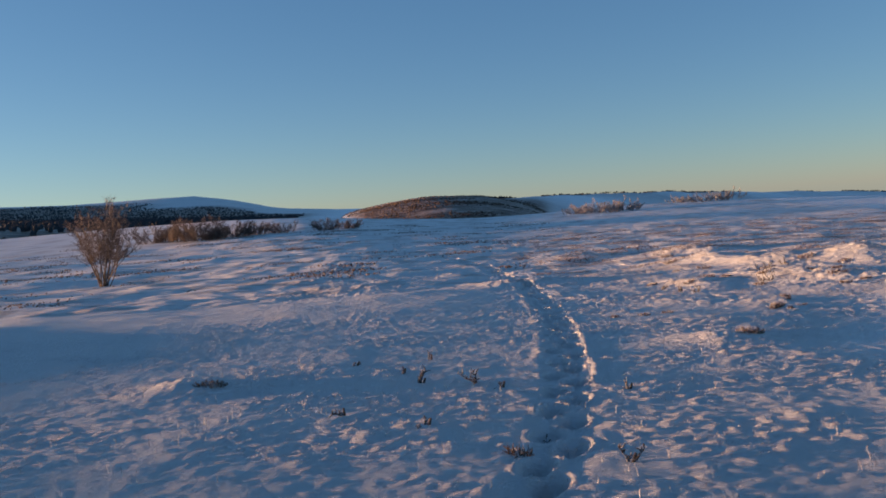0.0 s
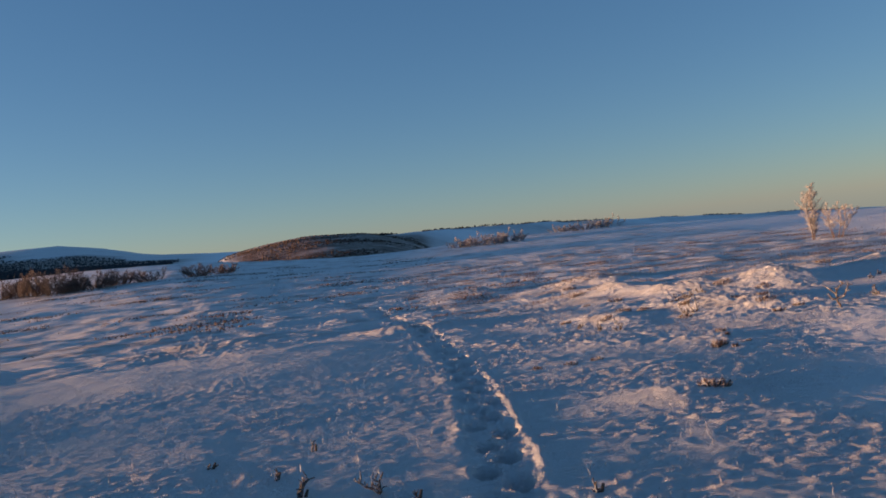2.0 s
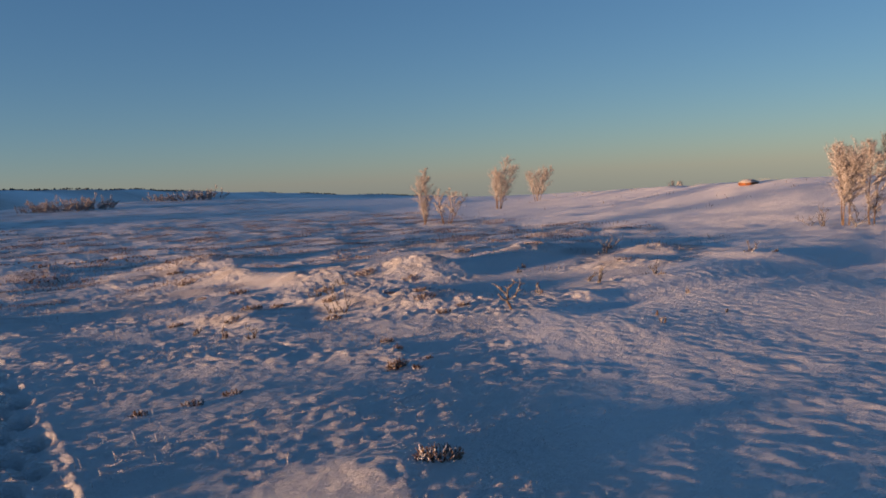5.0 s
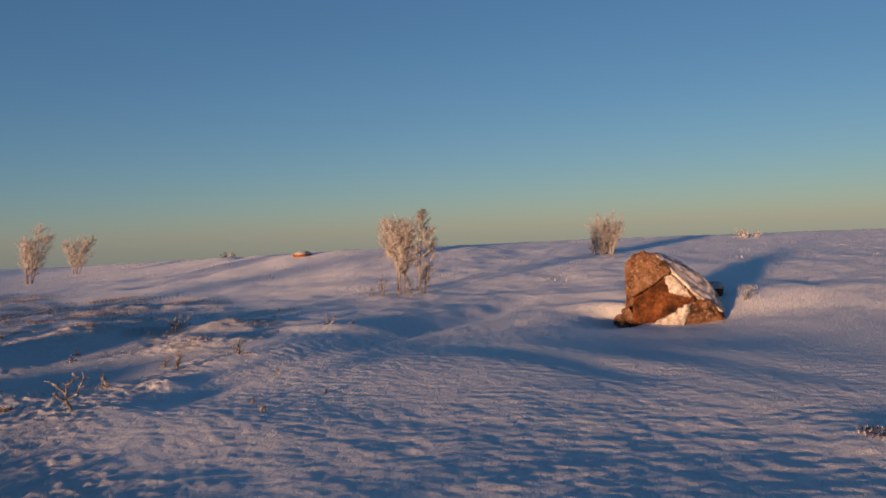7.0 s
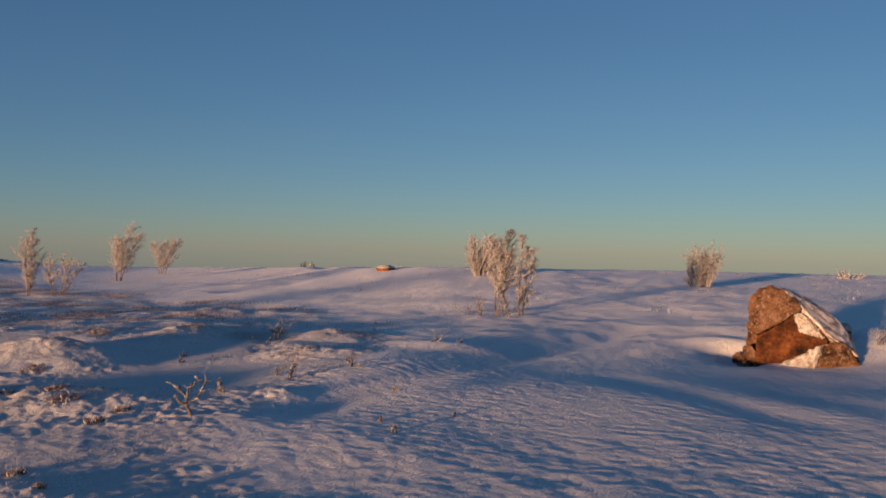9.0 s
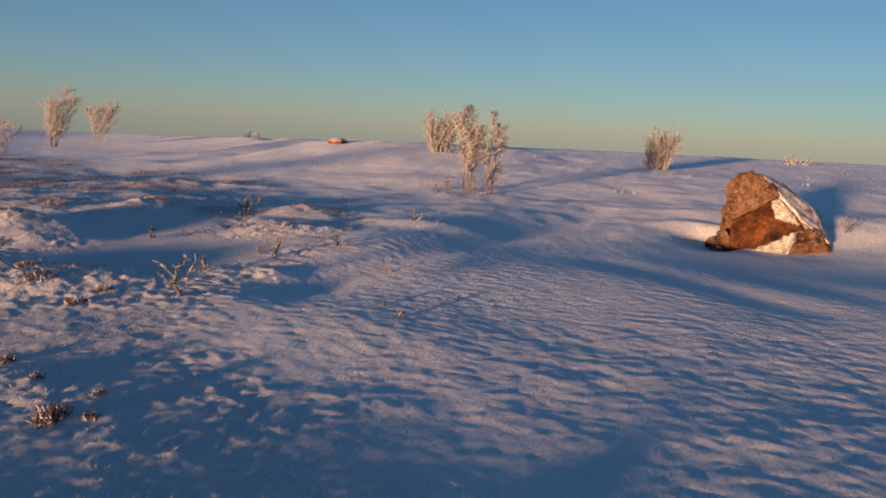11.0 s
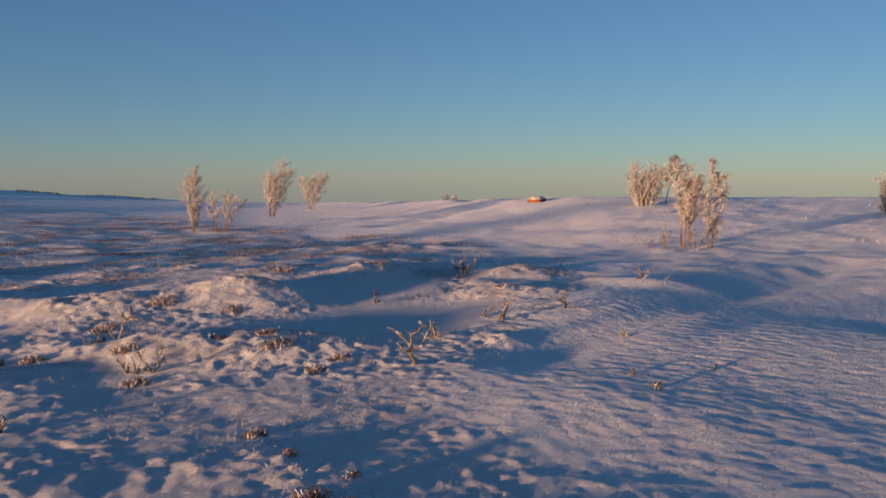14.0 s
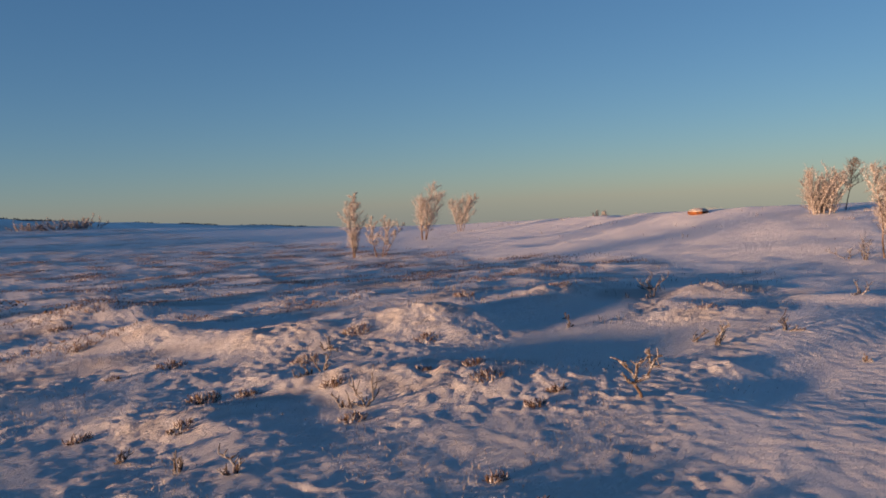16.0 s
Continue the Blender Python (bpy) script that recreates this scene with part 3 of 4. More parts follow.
# ---- boulder ----
def boulder():
    root = new("boulder")
    root.matrix_world = Matrix.Translation(LEVEL @ Vector((STONE[0] - 0.35, STONE[1], -0.42))) @ pose(0, 0, 0, 0, 0, -90) @ Matrix.Scale(0.96, 4)
    # local: x across, y away up the slope, z up
    lower = [(-0.80, 0.05, 0.54), (-0.78, 0.0, -1.0), (-0.68, 0.04, 0.61), (-0.42, 0.03, 0.82), (-0.18, 0.05, 1.03), (0.0, 0.08, 1.07), (0.29, 0.0, 0.82), (0.40, -0.06, 0.62),
             (0.05, -0.16, 0.36), (-0.3, -0.14, -1.0), (0.35, 0.0, -1.0), (0.0, 0.9, 1.05), (-0.5, 1.0, 0.75), (0.75, 0.8, 0.45), (0.8, 0.8, -1.0), (-0.6, 1.1, -1.0)]
    side = [(0.36, -0.12, 0.56), (0.58, -0.10, 0.61), (0.79, 0.05, 0.46), (0.93, 0.2, 0.2), (0.86, 0.1, 0.0), (0.54, -0.16, 0.05), (0.07, -0.26, 0.05), (0.2, -0.22, 0.3),
            (0.07, -0.2, -1.0), (0.9, 0.15, -1.0), (0.6, -0.12, -1.0), (0.8, 0.7, 0.45), (0.5, 0.6, 0.6), (0.9, 0.7, -1.0)]
    upper = [(-0.82, -0.18, 0.63), (-0.76, -0.21, 0.66), (-0.50, -0.25, 0.91), (-0.22, -0.22, 1.16), (-0.04, -0.10, 1.14), (-0.07, -0.02, 1.26), (-0.36, 0.10, 1.52), (-0.56, 0.05, 1.58),
             (-0.78, 0.10, 1.49), (-0.95, 0.2, 1.33), (-0.98, 0.25, 1.11), (-0.94, 0.22, 0.99), (-0.84, -0.06, 0.84), (-0.45, 0.9, 1.35), (-0.05, 0.8, 1.2), (-0.85, 0.8, 1.1), (-0.8, 0.5, 0.7), (-0.1, 0.6, 1.0)]
    part("lower_block", hull(lower, 17, 0.022, 2, 0.30, 0.012), ROCK, root, "dark rust-brown lower block", False)
    part("side_block", hull(side, 15, 0.05, 3, 0.22, 0.035), RIMED, root, "rough crumbling side block", False)
    part("upper_block", hull(upper, 18, 0.035, 5, 0.20, 0.02), RIMED, root, "overhanging frosted upper block", False)
    inner = [(x, y, z) for x, z in ((-0.79, -0.6), (-0.82, 0.70), (-0.30, 1.15), (0.0, 1.05), (0.3, -0.6)) for y in (0.16, 0.8)]
    part("inner_block", hull(inner, 5, 0.02, 8, 0.3), ROCK, root, "dark rock inside the crack", False)
    snow = [(-0.40, 0.2, 1.51), (-0.34, 0.15, 1.51), (-0.05, 0.10, 1.23), (0.0, 0.05, 1.11), (0.29, 0.0, 0.84), (0.50, -0.10, 0.67), (0.75, 0.02, 0.49), (0.92, 0.16, 0.34),
            (-0.40, 0.8, 1.50), (0.05, 0.85, 1.32), (0.52, 0.85, 0.98), (0.76, 0.85, 0.70), (0.93, 0.7, 0.30), (0.0, 0.4, 0.9), (0.5, 0.4, 0.4)]
    part("snow_cap", hull(snow, 15, 0.02, 7, 0.14, 0.008), THIN, root, "thin gritty snow on the sloping top")
    ledge = [(-0.18, -0.05, 1.10), (0.0, -0.05, 1.09), (0.07, -0.09, 0.96), (0.29, -0.08, 0.80), (0.41, -0.12, 0.64), (0.27, -0.11, 0.68), (0.07, -0.09, 0.71), (-0.07, -0.08, 0.77),
             (0.1, 0.1, 0.9), (0.2, 0.1, 0.75)]
    part("snow_ledge", hull(ledge, 10, 0.05, 9, 0.09, 0.05), CAP, root, "ragged patch of snow on a ledge")
    foot = [(-0.40, -0.25, 0.12), (0.05, -0.28, 0.36), (0.34, -0.25, 0.56), (0.36, -0.1, 0.56), (0.10, -0.36, 0.07), (-0.12, -0.38, 0.03), (-0.5, -0.3, -0.1), (0.1, -0.4, -0.4), (-0.4, -0.1, -0.4), (0.1, -0.1, 0.0), (0.25, -0.3, 0.3)]
    part("snow_foot", hull(foot, 10, 0.05, 4, 0.10, 0.02), CAP, root, "wedge of snow banked against the rock")
    for n, (x, y, z, k) in enumerate(((-0.90, 0.55, 0.46, 0.95), (-0.92, 0.20, 0.05, 0.9), (-1.14, 0.42, -0.06, 0.7), (-0.98, -0.16, -0.10, 0.6))):
        shard = [(x - 0.13 * k, y, z - 0.6), (x - 0.15 * k, y, z + 0.36 * k), (x + 0.02, y - 0.08, z + 0.46 * k), (x + 0.14 * k, y - 0.1, z + 0.34 * k), (x + 0.16 * k, y - 0.1, z - 0.6), (x, y + 0.4, z + 0.3 * k), (x + 0.1, y + 0.4, z - 0.6)]
        part("broken_shard", hull(shard, 7, 0.04, 6 + n, 0.16, 0.02), RIMED, root, "broken rimed rock leaning on the side", False)
    return tagged(root, "large rusty brown boulder with a snowy top", "boulder")


def slab(name, u, v, wide, deep, high, label):
    """A flat-topped stone under a thick lid of snow."""
    root = base_at(name, u, v, -90, sink=0.12)
    x, y = wide / 2, deep / 2
    part("stone", hull([(a * x * k, b * y * k, z) for a in (-1, 1) for b in (-1, 1) for z, k in ((0, 1), (high * 0.9, 1), (high, 0.9))], 5, 0.03, 12, 0.25, 0.012), ROCK, root)
    part("snow_cap", hull([(a * x * k, b * y * k, high + z) for a in (-1, 1) for b in (-1, 1) for z, k in ((-0.03, 1.04), (0.06, 0.95), (0.11, 0.7))], 5, 0.02, 13, 0.3), CAP, root, "thick lid of snow")
    return tagged(root, label, "rock")


def small_stone(name, u, v, wide, deep, high, seed, turn, label, snow=True):
    root = base_at(name, u, v, turn, sink=0.10)
    rng = random.Random(seed)
    pts = [(wide * 0.5 * math.cos(g) * rng.uniform(0.8, 1.1), deep * 0.5 * math.sin(g) * rng.uniform(0.8, 1.1), z) for z, k in ((0, 1.0), (0.6 * high, 0.9)) for g in [i * 0.9 for i in range(7)]]
    pts += [(wide * 0.22 * math.cos(g), deep * 0.25 * math.sin(g), high) for g in [i * 1.5 for i in range(4)]]
    part("stone", hull(pts, 4, 0.04 * high, seed, 0.3), ROCK, root)
    if snow:
        top = [(p[0] * 0.97, p[1] * 0.97, p[2] + k * high) for p in pts if p[2] > 0.3 * high for k in (0.0, 0.07)]
        part("snow_cap", hull(top, 3, 0.02 * high, seed + 1, 0.3), CAP, root, "cap of snow")
    return tagged(root, label, "rock")


boulder()
small_stone("flat_stone", 32.0, 26.4, 1.35, 0.9, 0.30, 3, 20, "flat rusty stone with a snow cap")
slab("dark_slab", 19.3, 8.12, 0.62, 0.5, 0.28, "dark snow-capped slab standing behind the boulder")

# ---- trees and bushes ----
birch("birch", 27.9, 38.5, 2.55, 4, 0.20, 0.75, "slender forked birch white with hoarfrost on the slope", "birches on the slope", 11, 0.26, 0.16, 20, tuft=3)
birch("birch", 32.9, 41.0, 2.0, 4, 0.28, 0.70, "small teardrop-shaped birch white with hoarfrost", "birches on the slope", 12, 0.26, 0.12, 18, tuft=3)
birch("birch", 19.0, 32.4, 2.1, 2, 0.09, 0.42, "thin frosted birch among heather", "birches on the slope", 13, 0.10, 0.08, 24, tuft=3)
birch("birch", 19.4, 31.4, 1.45, 5, 0.46, 0.34, "low frosted birch sapling with spread stems among heather", "birches on the slope", 23, 0.05, 0.25, 8)
birch("birch", 19.0, 15.25, 1.7, 3, 0.15, 0.46, "frosted birch with crooked trunks in smooth snow", "birches on the slope", 14, 0.26, 0.30, 20, tuft=3)
birch("birch", 19.4, 14.85, 1.9, 2, 0.08, 0.34, "thin frosted birch bent by the wind", "birches on the slope", 15, 0.30, 0.10, 15, tuft=3)
# this birch stands unlit: its shade is put into the darker crown colour
birch("birch", 31.0, 20.4, 1.75, 1, 0.10, 0.45, "small bare birch behind a frosted bush, coloured grey for shade", "birches on the slope", 24, 0.25, 0.35, 18, mat=WILLOW)
bush("frosted_bush", 29.4, 20.6, 1.6, 1.5, 26, "dense round bush white with hoarfrost", 16, flare=0.55, fan=5)
bush("frosted_bush", 32.0, 12.9, 1.5, 1.15, 26, "dense upright bush white with hoarfrost", 17, foot=0.42, flare=0.34, fan=5)
bush("frosted_bush", 43.0, 39.0, 0.7, 1.0, 12, "low frosted bush on the brow", 19, fan=5)
bush("frosted_bush", 44.0, 8.3, 0.5, 1.4, 14, "low wide frosted bush on the brow", 20, fan=5)
bush("willow_bush", -12.4, 28.4, 3.0, 2.6, 20, "open willow bush with brown stems under thin frost", 18, WILLOW, low_frost=False, foot=0.10, flare=1.0)


def bush_group(name, spots, height, width, stems, label, seed, group, mat=None):
    """Several bushes of one kind: the first is built, the rest are turned copies."""
    first = bush(name, spots[0][0], spots[0][1], height, width, stems, label, seed, mat, group, foot=0.42, stout=0.5, fan=10)
    for i, (u, v, k) in enumerate(spots[1:]):
        copy_thing(first, Matrix.Translation(place(u, v, 0.05)) @ pose(0, 0, 0, 0, 0, 70 * i + 40) @ Matrix.Scale(k, 4))


bush_group("willow_bush", [(-17.8, 57.0, 1), (-19.6, 58.0, 0.8), (-15.6, 58.0, 0.75), (-16.7, 57.2, 0.6), (-12.5, 59.5, 0.5), (-9.2, 60.0, 0.55), (-7.6, 61.0, 0.45), (-21.5, 58.5, 0.7), (-14.2, 59.0, 0.55)], 1.9, 4.2, 30, "brown leafless willow bush at the edge of the slope", 21, "willow bushes at the edge", WILLOW)
bush_group("willow_bush", [(12.0, 69.0, 1), (13.6, 68.6, 1.05), (15.0, 69.5, 0.8), (10.6, 69.5, 0.6), (21.6, 76.0, 0.7), (23.4, 75.5, 0.85), (25.6, 76.5, 1.0)], 1.15, 3.6, 22, "low frosted willow bush on the brow", 22, "willow bushes on the brow")


def sprig(u, v, height, stems, seed, lean=0.6, label="bare frosted twig poking out of the snow", group="twigs in the snow"):
    """A small bare shrub: crooked frosted twigs from one foot."""
    rng = random.Random(seed)
    root = base_at("frosted_twig", u, v)
    for i in range(stems):
        V, F = [], []
        g = 2 * math.pi * i / stems + rng.uniform(0, 1)
        way = Vector((math.cos(g) * lean, math.sin(g) * lean, rng.uniform(0.7, 1.3)))
        line = limb(rng, Vector((0, 0, 0)), way, height * rng.uniform(0.6, 1.2), 0.62, 5)
        tube(V, F, line, [0.012, 0.010, 0.009, 0.008, 0.007, 0.004], 5)
        side = []
        for k in (1, 2, 3, 3, 4, 4, 5):
            out = (way + Vector((rng.uniform(-1.2, 1.2), rng.uniform(-1.2, 1.2), rng.uniform(-0.1, 0.9)))).normalized()
            side.append(limb(rng, line[k], out, height * rng.uniform(0.12, 0.4), 0.4, 3))
        branch = solid("branch", V, F, TWIG, root)
        for shoot in side:
            V, F = [], []
            tube(V, F, shoot, [0.005, 0.0058, 0.005, 0.003], 4)
            solid("side_shoot", V, F, TWIG, branch)
    V, F = [], []
    tube(V, F, limb(rng, Vector((0, 0, -0.04)), Vector((0.3, 0, 1)), 0.13, 0.2, 3), [0.016, 0.015, 0.012, 0.009], 6)
    solid("foot", V, F, BARK, root, "dark bare foot of the twig")
    return tagged(root, label, "twig", group)


def crooked_twig(u, v):
    """The stout crooked shrub by the bowl: a dark foot, thick rimed limbs with knobs, short shoots."""
    root = base_at("crooked_shrub", u, v, -62)
    rng = random.Random(5)
    limbs = [[(0.03, 0, -0.05), (0.0, 0, 0.05), (-0.04, 0.01, 0.12), (-0.03, 0, 0.20)],
             [(-0.03, 0, 0.19), (-0.09, 0.02, 0.24), (-0.15, 0.0, 0.29), (-0.20, -0.02, 0.34)],
             [(-0.03, 0, 0.18), (-0.01, -0.02, 0.27), (-0.02, -0.02, 0.32), (0.06, -0.03, 0.34), (0.13, -0.02, 0.39), (0.19, 0.0, 0.38)],
             [(-0.02, 0, 0.15), (0.08, 0.04, 0.19), (0.13, 0.06, 0.27), (0.18, 0.05, 0.35)],
             [(-0.03, 0.0, 0.14), (-0.10, -0.04, 0.17), (-0.14, -0.05, 0.22)]]
    for n, pts in enumerate(limbs):
        V, F = [], []
        line = [Vector((p[0] * 0.75, p[1], p[2] * 0.95)) + Vector([rng.uniform(-0.008, 0.008) for _ in range(3)]) for p in pts]
        thick = 0.018 if n == 0 else 0.013
        tube(V, F, line, [thick * rng.uniform(0.75, 1.2) * (1 - 0.10 * i) for i in range(len(line))], 6)
        branch = solid("branch", V, F, BARK if n == 0 else TWIG, root, "dark bare foot" if n == 0 else "")
        if n:
            for at in line[1:]:
                for _ in range(2):
                    V, F = [], []
                    way = Vector((rng.uniform(-1, 1), rng.uniform(-1, 1), rng.uniform(-0.1, 1.0)))
                    tube(V, F, limb(rng, at, way, rng.uniform(0.03, 0.08), 0.4, 3), [0.006, 0.007, 0.006, 0.004], 4)
                    solid("side_shoot", V, F, TWIG, branch)
    return tagged(root, "stout crooked bare shrub with rimed limbs in the snow", "shrub", "twigs in the snow")


crooked_twig(7.36, 13.42)
for i, (u, v, h, n) in enumerate([(8.34, 13.9, 0.30, 2), (9.52, 14.15, 0.2, 2), (9.42, 13.82, 0.30, 3), (10.31, 13.5, 0.28, 4), (5.83, 15.05, 0.36, 3), (5.7, 15.2, 0.22, 2),
                                   (9.6, 15.85, 0.14, 2), (10.1, 16.25, 0.14, 2), (12.76, 16.67, 0.32, 5), (12.2, 16.3, 0.24, 4), (7.89, 11.41, 0.13, 1), (8.84, 11.27, 0.09, 1), (8.2, 11.75, 0.09, 1),
                                   (9.78, 12.53, 0.12, 2), (18.7, 15.9, 0.55, 2), (18.5, 15.5, 0.5, 4), (19.7, 15.3, 0.7, 4), (18.8, 14.9, 0.6, 3), (18.6, 7.35, 0.4, 5), (13.0, 13.7, 0.2, 3), (13.3, 13.4, 0.16, 2),
                                   (6.3, 16.3, 0.22, 3), (6.0, 16.1, 0.18, 2), (6.9, 17.1, 0.18, 3), (4.1, 14.9, 0.16, 3), (4.3, 14.5, 0.2, 3), (3.9, 15.4, 0.16, 3)]):
    sprig(u, v, h, n, 40 + i)
for i, (u, v, h, n) in enumerate([(-0.42, 7.93, 0.18, 3), (-0.63, 8.48, 0.13, 2), (0.13, 7.76, 0.24, 3), (0.36, 7.53, 0.12, 2), (-1.2, 9.06, 0.10, 2), (-0.35, 9.26, 0.12, 1), (1.45, 7.07, 0.11, 2),
                                   (0.55, 5.75, 0.16, 3), (1.0, 4.95, 0.14, 3), (-1.0, 6.6, 0.12, 2), (-0.3, 6.2, 0.14, 2)]):
    sprig(u, v, h, n, 140 + i, 0.45, "upright grass stem thick with rime in the snow", "rimed stems")


def tuft(name, u, v, wide, high, n, seed, label, mat, group="", category="shrub"):
    """A clump of short frosted shoots, several rows of them, on a hummock."""
    rng = random.Random(seed)
    wide, high = wide * 0.7, high * 0.5
    root = base_at(name, u, v)
    for k in range(3):
        V, F = [], []
        for _ in range(int((0.6, 0.9, 1.1)[k] * n)):
            g, d = rng.uniform(0, 6.283), wide * math.sqrt(rng.random())
            x, y = math.cos(g) * d, math.sin(g) * d * 0.7
            q = LEVEL.inverted() @ (root.matrix_world @ Vector((x, y, 0)))
            z = (place(q.x, q.y) - root.matrix_world.translation).z - 0.01
            way = Vector((x / wide * 0.8 + rng.uniform(-0.4, 0.4), y / wide * 0.8 + rng.uniform(-0.4, 0.4), 1))
            line = limb(rng, Vector((x, y, z)), way, high * rng.uniform(0.5, 1.2), 0.55, 3)
            tube(V, F, line, [0.0025, 0.0034, 0.0036, 0.0022], 4)
        tagged(solid("shoot_clump", V, F, DARK if k == 2 else mat if k else RIME, root), kind="stuff")
    return tagged(root, label, category, group)


for i, (u, v, wide, high, n) in enumerate([(3.38, 9.38, 0.20, 0.13, 80), (-2.5, 7.98, 0.20, 0.12, 70), (0.35, 5.3, 0.12, 0.14, 30), (4.72, 12.0, 0.11, 0.18, 60), (4.86, 11.85, 0.05, 0.1, 14),
                                            (5.07, 16.37, 0.20, 0.16, 60), (4.49, 15.63, 0.13, 0.12, 34), (5.38, 16.2, 0.15, 0.13, 36), (5.92, 15.61, 0.14, 0.14, 36), (6.53, 16.96, 0.2, 0.13, 40),
                                            (6.89, 14.67, 0.22, 0.13, 50), (7.07, 15.01, 0.16, 0.13, 36), (7.1, 14.06, 0.12, 0.13, 34), (6.7, 13.96, 0.14, 0.13, 34), (7.5, 17.3, 0.25, 0.14, 50),
                                            (3.9, 16.12, 0.13, 0.12, 30), (6.68, 15.24, 0.14, 0.10, 26), (5.49, 17.92, 0.22, 0.13, 44), (4.88, 17.89, 0.10, 0.1, 20), (10.34, 18.35, 0.25, 0.15, 44),
                                            (5.31, 13.12, 0.09, 0.12, 24), (5.12, 12.59, 0.06, 0.11, 16), (5.16, 12.12, 0.10, 0.06, 20), (5.36, 20.06, 0.25, 0.14, 44), (5.82, 22.2, 0.25, 0.15, 40), (7.96, 16.62, 0.22, 0.12, 36),
                                            (2.35, 12.1, 0.10, 0.10, 18), (2.79, 12.1, 0.12, 0.10, 24), (3.16, 12.19, 0.10, 0.10, 20), (5.58, 14.91, 0.16, 0.12, 36), (8.5, 5.9, 0.28, 0.08, 70), (11.2, 17.2, 0.3, 0.10, 50), (11.1, 14.85, 0.25, 0.08, 36)]):
    tuft("heather_tuft", u, v, wide, high, n, 80 + i, "reddish-brown heather tuft rimed with frost", HEATHER, "heather tufts")


# ---- what nobody could count: rime-covered grass, brush on the far hill, far woods ----
def blades(name, U, V, H, thick, mat, label, category, lean=0.35, seed=0):
    """Bent three-sided spikes standing on the ground, all in one mesh."""
    rng = np.random.RandomState(seed)
    n = len(U)
    W = ground(U, V) - 0.01
    g = rng.uniform(0, 2 * np.pi, n)
    L = rng.uniform(0.2, 1.0, n) * lean
    tip = np.stack([U + np.cos(g) * L * H, V + np.sin(g) * L * H, W + H], 1)
    mid = np.stack([U + np.cos(g) * L * H * 0.3, V + np.sin(g) * L * H * 0.3, W + H * 0.55], 1)
    foot = np.stack([U, V, W], 1)
    P = np.zeros((n, 7, 3))
    for k in range(3):
        o = np.stack([np.cos(g + k * 2.094), np.sin(g + k * 2.094), 0 * g], 1) * np.asarray(thick).reshape(-1, 1)
        P[:, k], P[:, 3 + k] = foot + o, mid + o
    P[:, 6] = tip
    one = np.array([(0, 1, 4), (0, 4, 3), (1, 2, 5), (1, 5, 4), (2, 0, 3), (2, 3, 5), (3, 4, 6), (4, 5, 6), (5, 3, 6)])
    T = (one[None] + 7 * np.arange(n)[:, None, None]).reshape(-1, 3)
    me = bpy.data.meshes.new(name)
    me.vertices.add(7 * n)
    me.vertices.foreach_set("co", (P.reshape(-1, 3) @ np.array(LEVEL.to_3x3()).T).astype(np.float32).ravel())
    me.loops.add(T.size)
    me.loops.foreach_set("vertex_index", T.astype(np.int32).ravel())
    me.polygons.add(len(T))
    me.polygons.foreach_set("loop_start", np.arange(0, T.size, 3, dtype=np.int32))
    me.update()
    me.validate()
    me.materials.append(mat)
    return tagged(new(name, me), label, category, kind="stuff")


def scatter(n, u0, u1, v0, v1, keep, seed):
    rng = np.random.RandomState(seed)
    U, V = rng.uniform(u0, u1, n * 6), rng.uniform(v0, v1, n * 6)
    ok = rng.uniform(0, 1, n * 6) < keep(U, V)
    return U[ok][:n], V[ok][:n], rng


def clumped(size, seed, low=0.1, high=0.6):
    return lambda U, V: ease(wave(U, V, size, seed) + 0.4 * wave(U, V, size * 0.35, seed + 1), low, high) * (1 - smooth_zone(U, V)) * (1 - bowl(U, V))


def clumped_far(U, V):
    return ease(wave(U, V, 1.6, 71) + 0.4 * wave(U, V, 0.6, 72), 0.5, 0.85)


def on_hummocks(U, V):
    return np.clip(sum(bell(U, V, h[0], h[1], h[2] * 0.9, h[3] * 0.9) for h in HUMMOCKS[:14]), 0, 1) * ease(wave(U, V, 0.5, 63), -0.3, 0.4)


def tufted(U, V):
    patch = ease(wave(U * 0.8, V * 1.2, 1.5, 20) + 0.6 * wave(U, V, 0.6, 19), -0.15, 0.35)
    return patch * ease(wave(U * 0.8, V * 1.2, 0.105, 9), 0.05, 0.5) * (1 - smooth_zone(U, V)) * ease(np.abs(trail_offset(U, V)[0]), 0.3, 0.5)


U, V, rng = scatter(45000, -5.5, 5.5, 3.4, 13.5, tufted, 9)
blades("rime_grass", U, V, rng.uniform(0.010, 0.034, len(U)), rng.uniform(0.0008, 0.0018, len(U)), RIME, "short furry rime in patches on the snow", "grass", 1.5, 9)
U, V, rng = scatter(420, -4.5, 2.8, 3.5, 14, clumped(1.0, 51, -0.3, 0.5), 1)
blades("frosted_grass", U, V, rng.uniform(0.03, 0.11, len(U)), rng.uniform(0.0015, 0.0032, len(U)), RIME, "sparse upright grass stems thick with rime", "grass", 0.4, 1)
U, V, rng = scatter(6000, 2.5, 15, 12.5, 25, clumped(1.1, 53, 0.05, 0.6), 2)
blades("frosted_grass", U, V, rng.uniform(0.02, 0.055, len(U)), rng.uniform(0.0015, 0.003, len(U)), FROST, "low rimed grass and heather on the hummocks", "grass", 0.9, 2)
U, V, rng = scatter(60000, 2.5, 13.5, 12.5, 23.5, on_hummocks, 8)
blades("rime_grass", U, V, rng.uniform(0.008, 0.028, len(U)), rng.uniform(0.0010, 0.0022, len(U)), RIME, "short furry rime over the hummocks", "grass", 1.3, 8)
U, V, rng = scatter(24000, 2, 26, 20, 44, clumped(1.6, 55, 0.0, 0.5), 3)
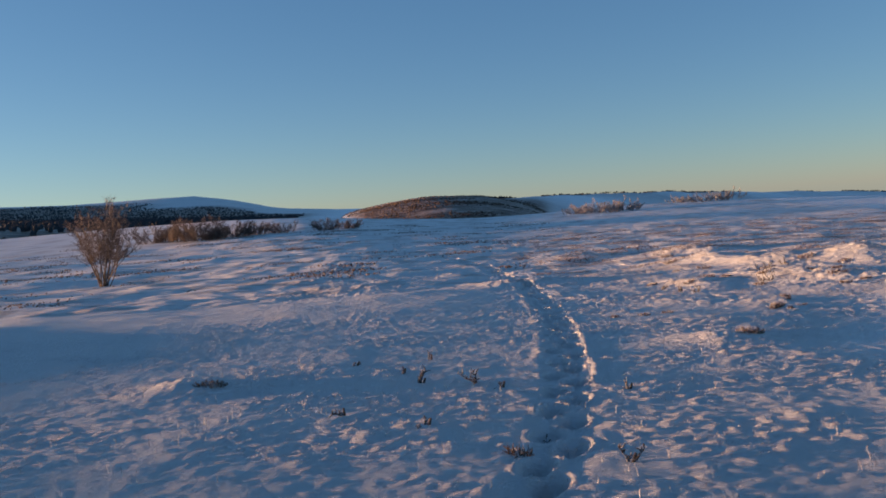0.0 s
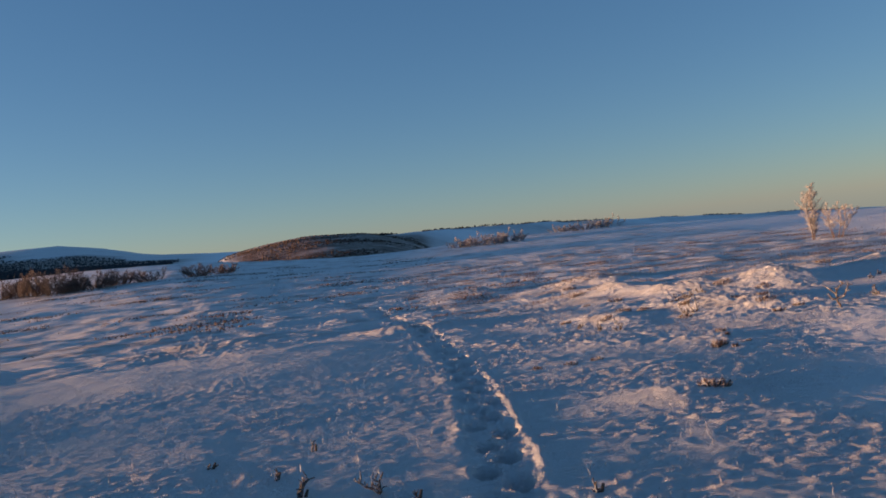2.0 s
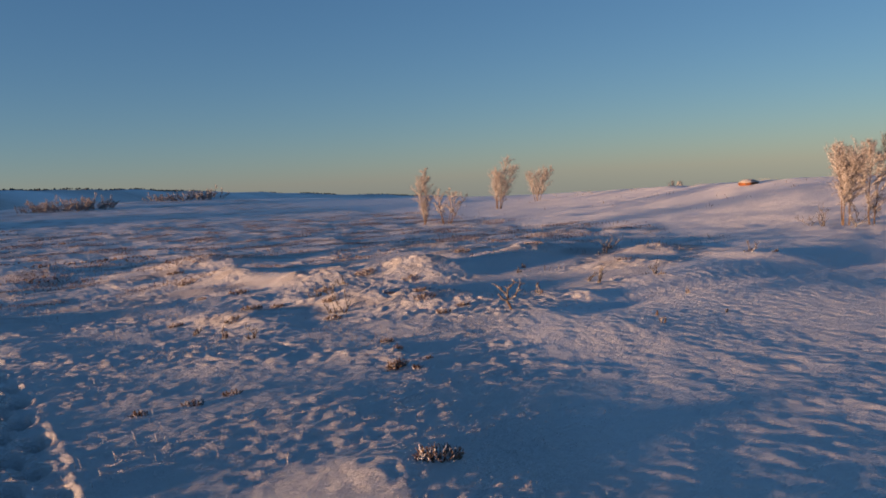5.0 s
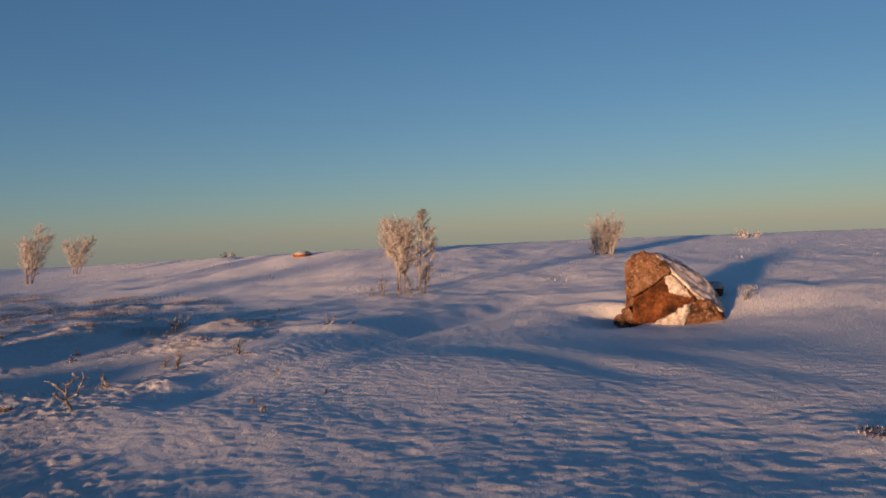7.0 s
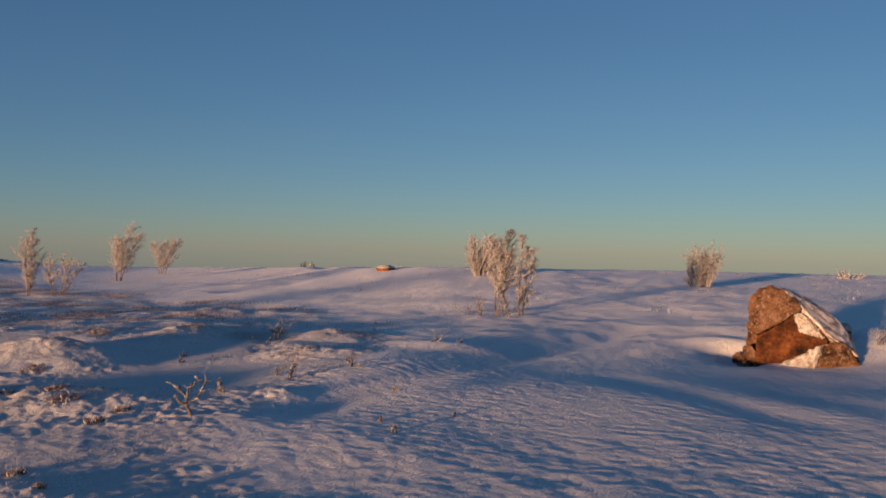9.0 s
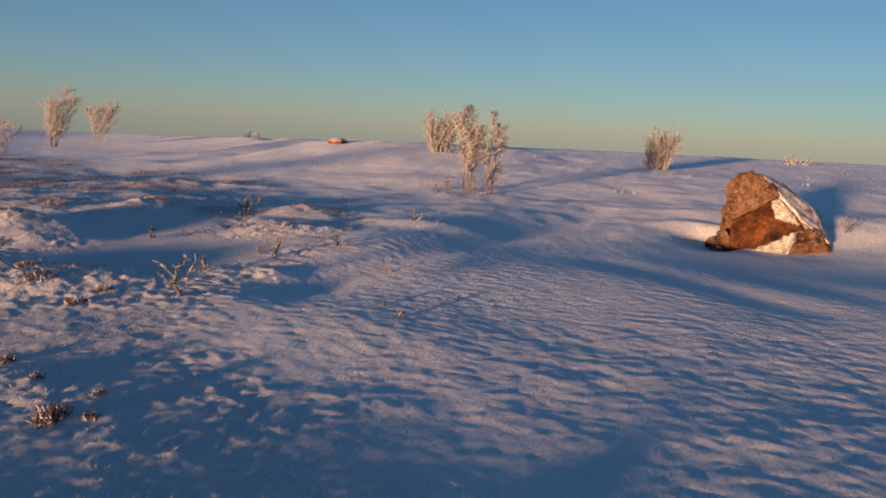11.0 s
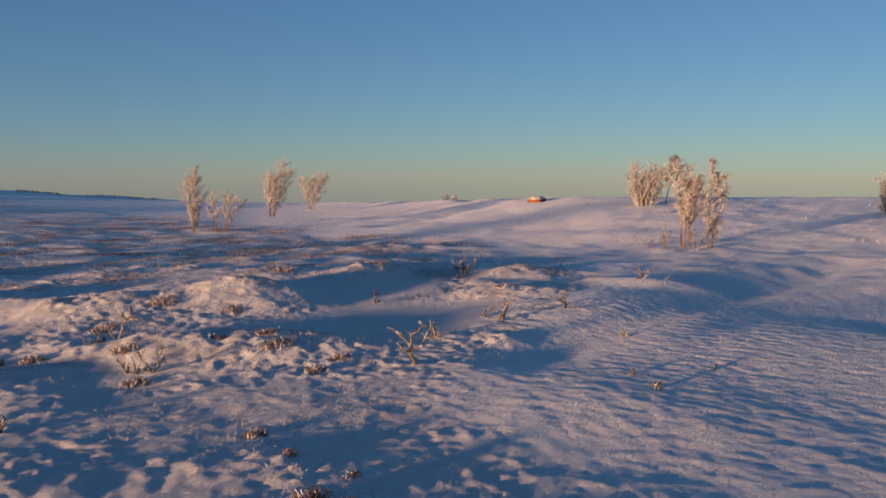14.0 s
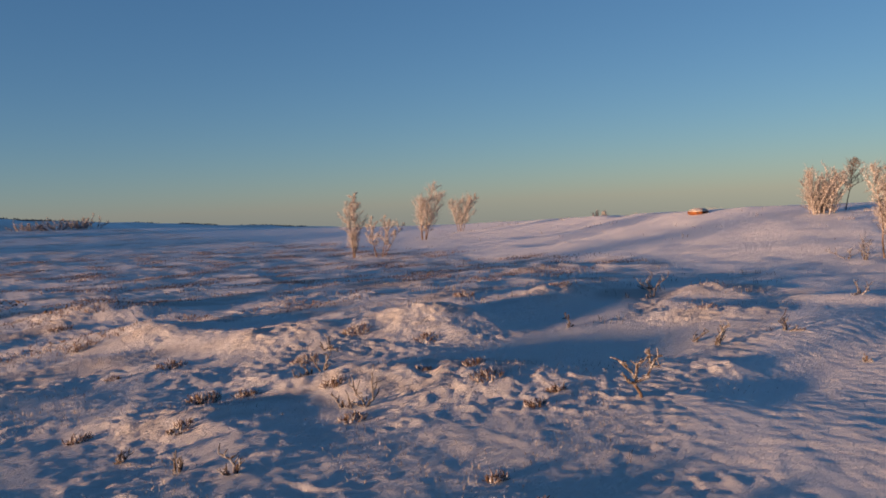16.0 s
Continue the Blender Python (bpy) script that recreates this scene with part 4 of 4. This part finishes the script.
blades("frosted_heather", U, V, rng.uniform(0.02, 0.07, len(U)), rng.uniform(0.004, 0.007, len(U)), HEATHER, "rusty heather showing through thin frost", "heather", 1.7, 3)
U, V, rng = scatter(2000, 9, 24, 15, 31, clumped(1.0, 65, 0.3, 0.6), 11)
blades("frosted_heather", U, V, rng.uniform(0.04, 0.13, len(U)), rng.uniform(0.003, 0.005, len(U)), TWIG, "upright rimed heather twigs in scattered clumps", "heather", 0.7, 11)
U, V, rng = scatter(7000, 22, 62, -2, 46, clumped_far, 10)
blades("frosted_grass", U, V, rng.uniform(0.04, 0.16, len(U)), rng.uniform(0.006, 0.012, len(U)), FROST, "scattered rimed grass along the brow", "grass", 1.0, 10)
U, V, rng = scatter(9000, -28, 7, 21, 64, lambda U, V: clumped(2.0, 57, 0.25, 0.6)(U * 0.45, V), 4)
blades("frosted_heather", U, V, rng.uniform(0.03, 0.09, len(U)), rng.uniform(0.012, 0.03, len(U)), DARK, "dark brown heath plants sticking out of the snow", "heather", 3.0, 4)


def on_hill(U, V):
    return heath_mask(U, V) * ease(wave(U * 0.5, V * 1.5, 26, 31), -0.5, 0.3)


U, V, rng = scatter(12000, -75, 60, 260, 560, on_hill, 5)
blades("brown_brush", U, V, rng.uniform(0.15, 0.5, len(U)), rng.uniform(0.2, 0.5, len(U)), BRUSH, "brown leafless brush on the far hill", "brush", 0.5, 5)
U, V, rng = scatter(22000, -1600, -60, 320, 2900, lambda U, V: heath_mask(U, V) > 0.8, 6)
blades("far_forest", U, V, rng.uniform(1.5, 4, len(U)), rng.uniform(1.0, 2.0, len(U)), PINE, "dark far forest in the valley", "forest", 0.03, 6)
rng = np.random.RandomState(7)
S = rng.uniform(-34, 3, 1500)
S = S[ease(wave(S, S * 0, 2.5, 61), -0.2, 0.3) > rng.uniform(0, 1, len(S))]
R = np.interp(S, TABLE_SIDE, TABLE_EDGE) + rng.uniform(-5, 60, len(S))
blades("far_forest", CENTRE[0] - R * np.sin(np.radians(S)), CENTRE[1] + R * np.cos(np.radians(S)), rng.uniform(0.5, 1.6, len(S)), rng.uniform(0.6, 1.4, len(S)), PINE, "dark scrub along the plateau's edge", "forest", 0.1, 7)
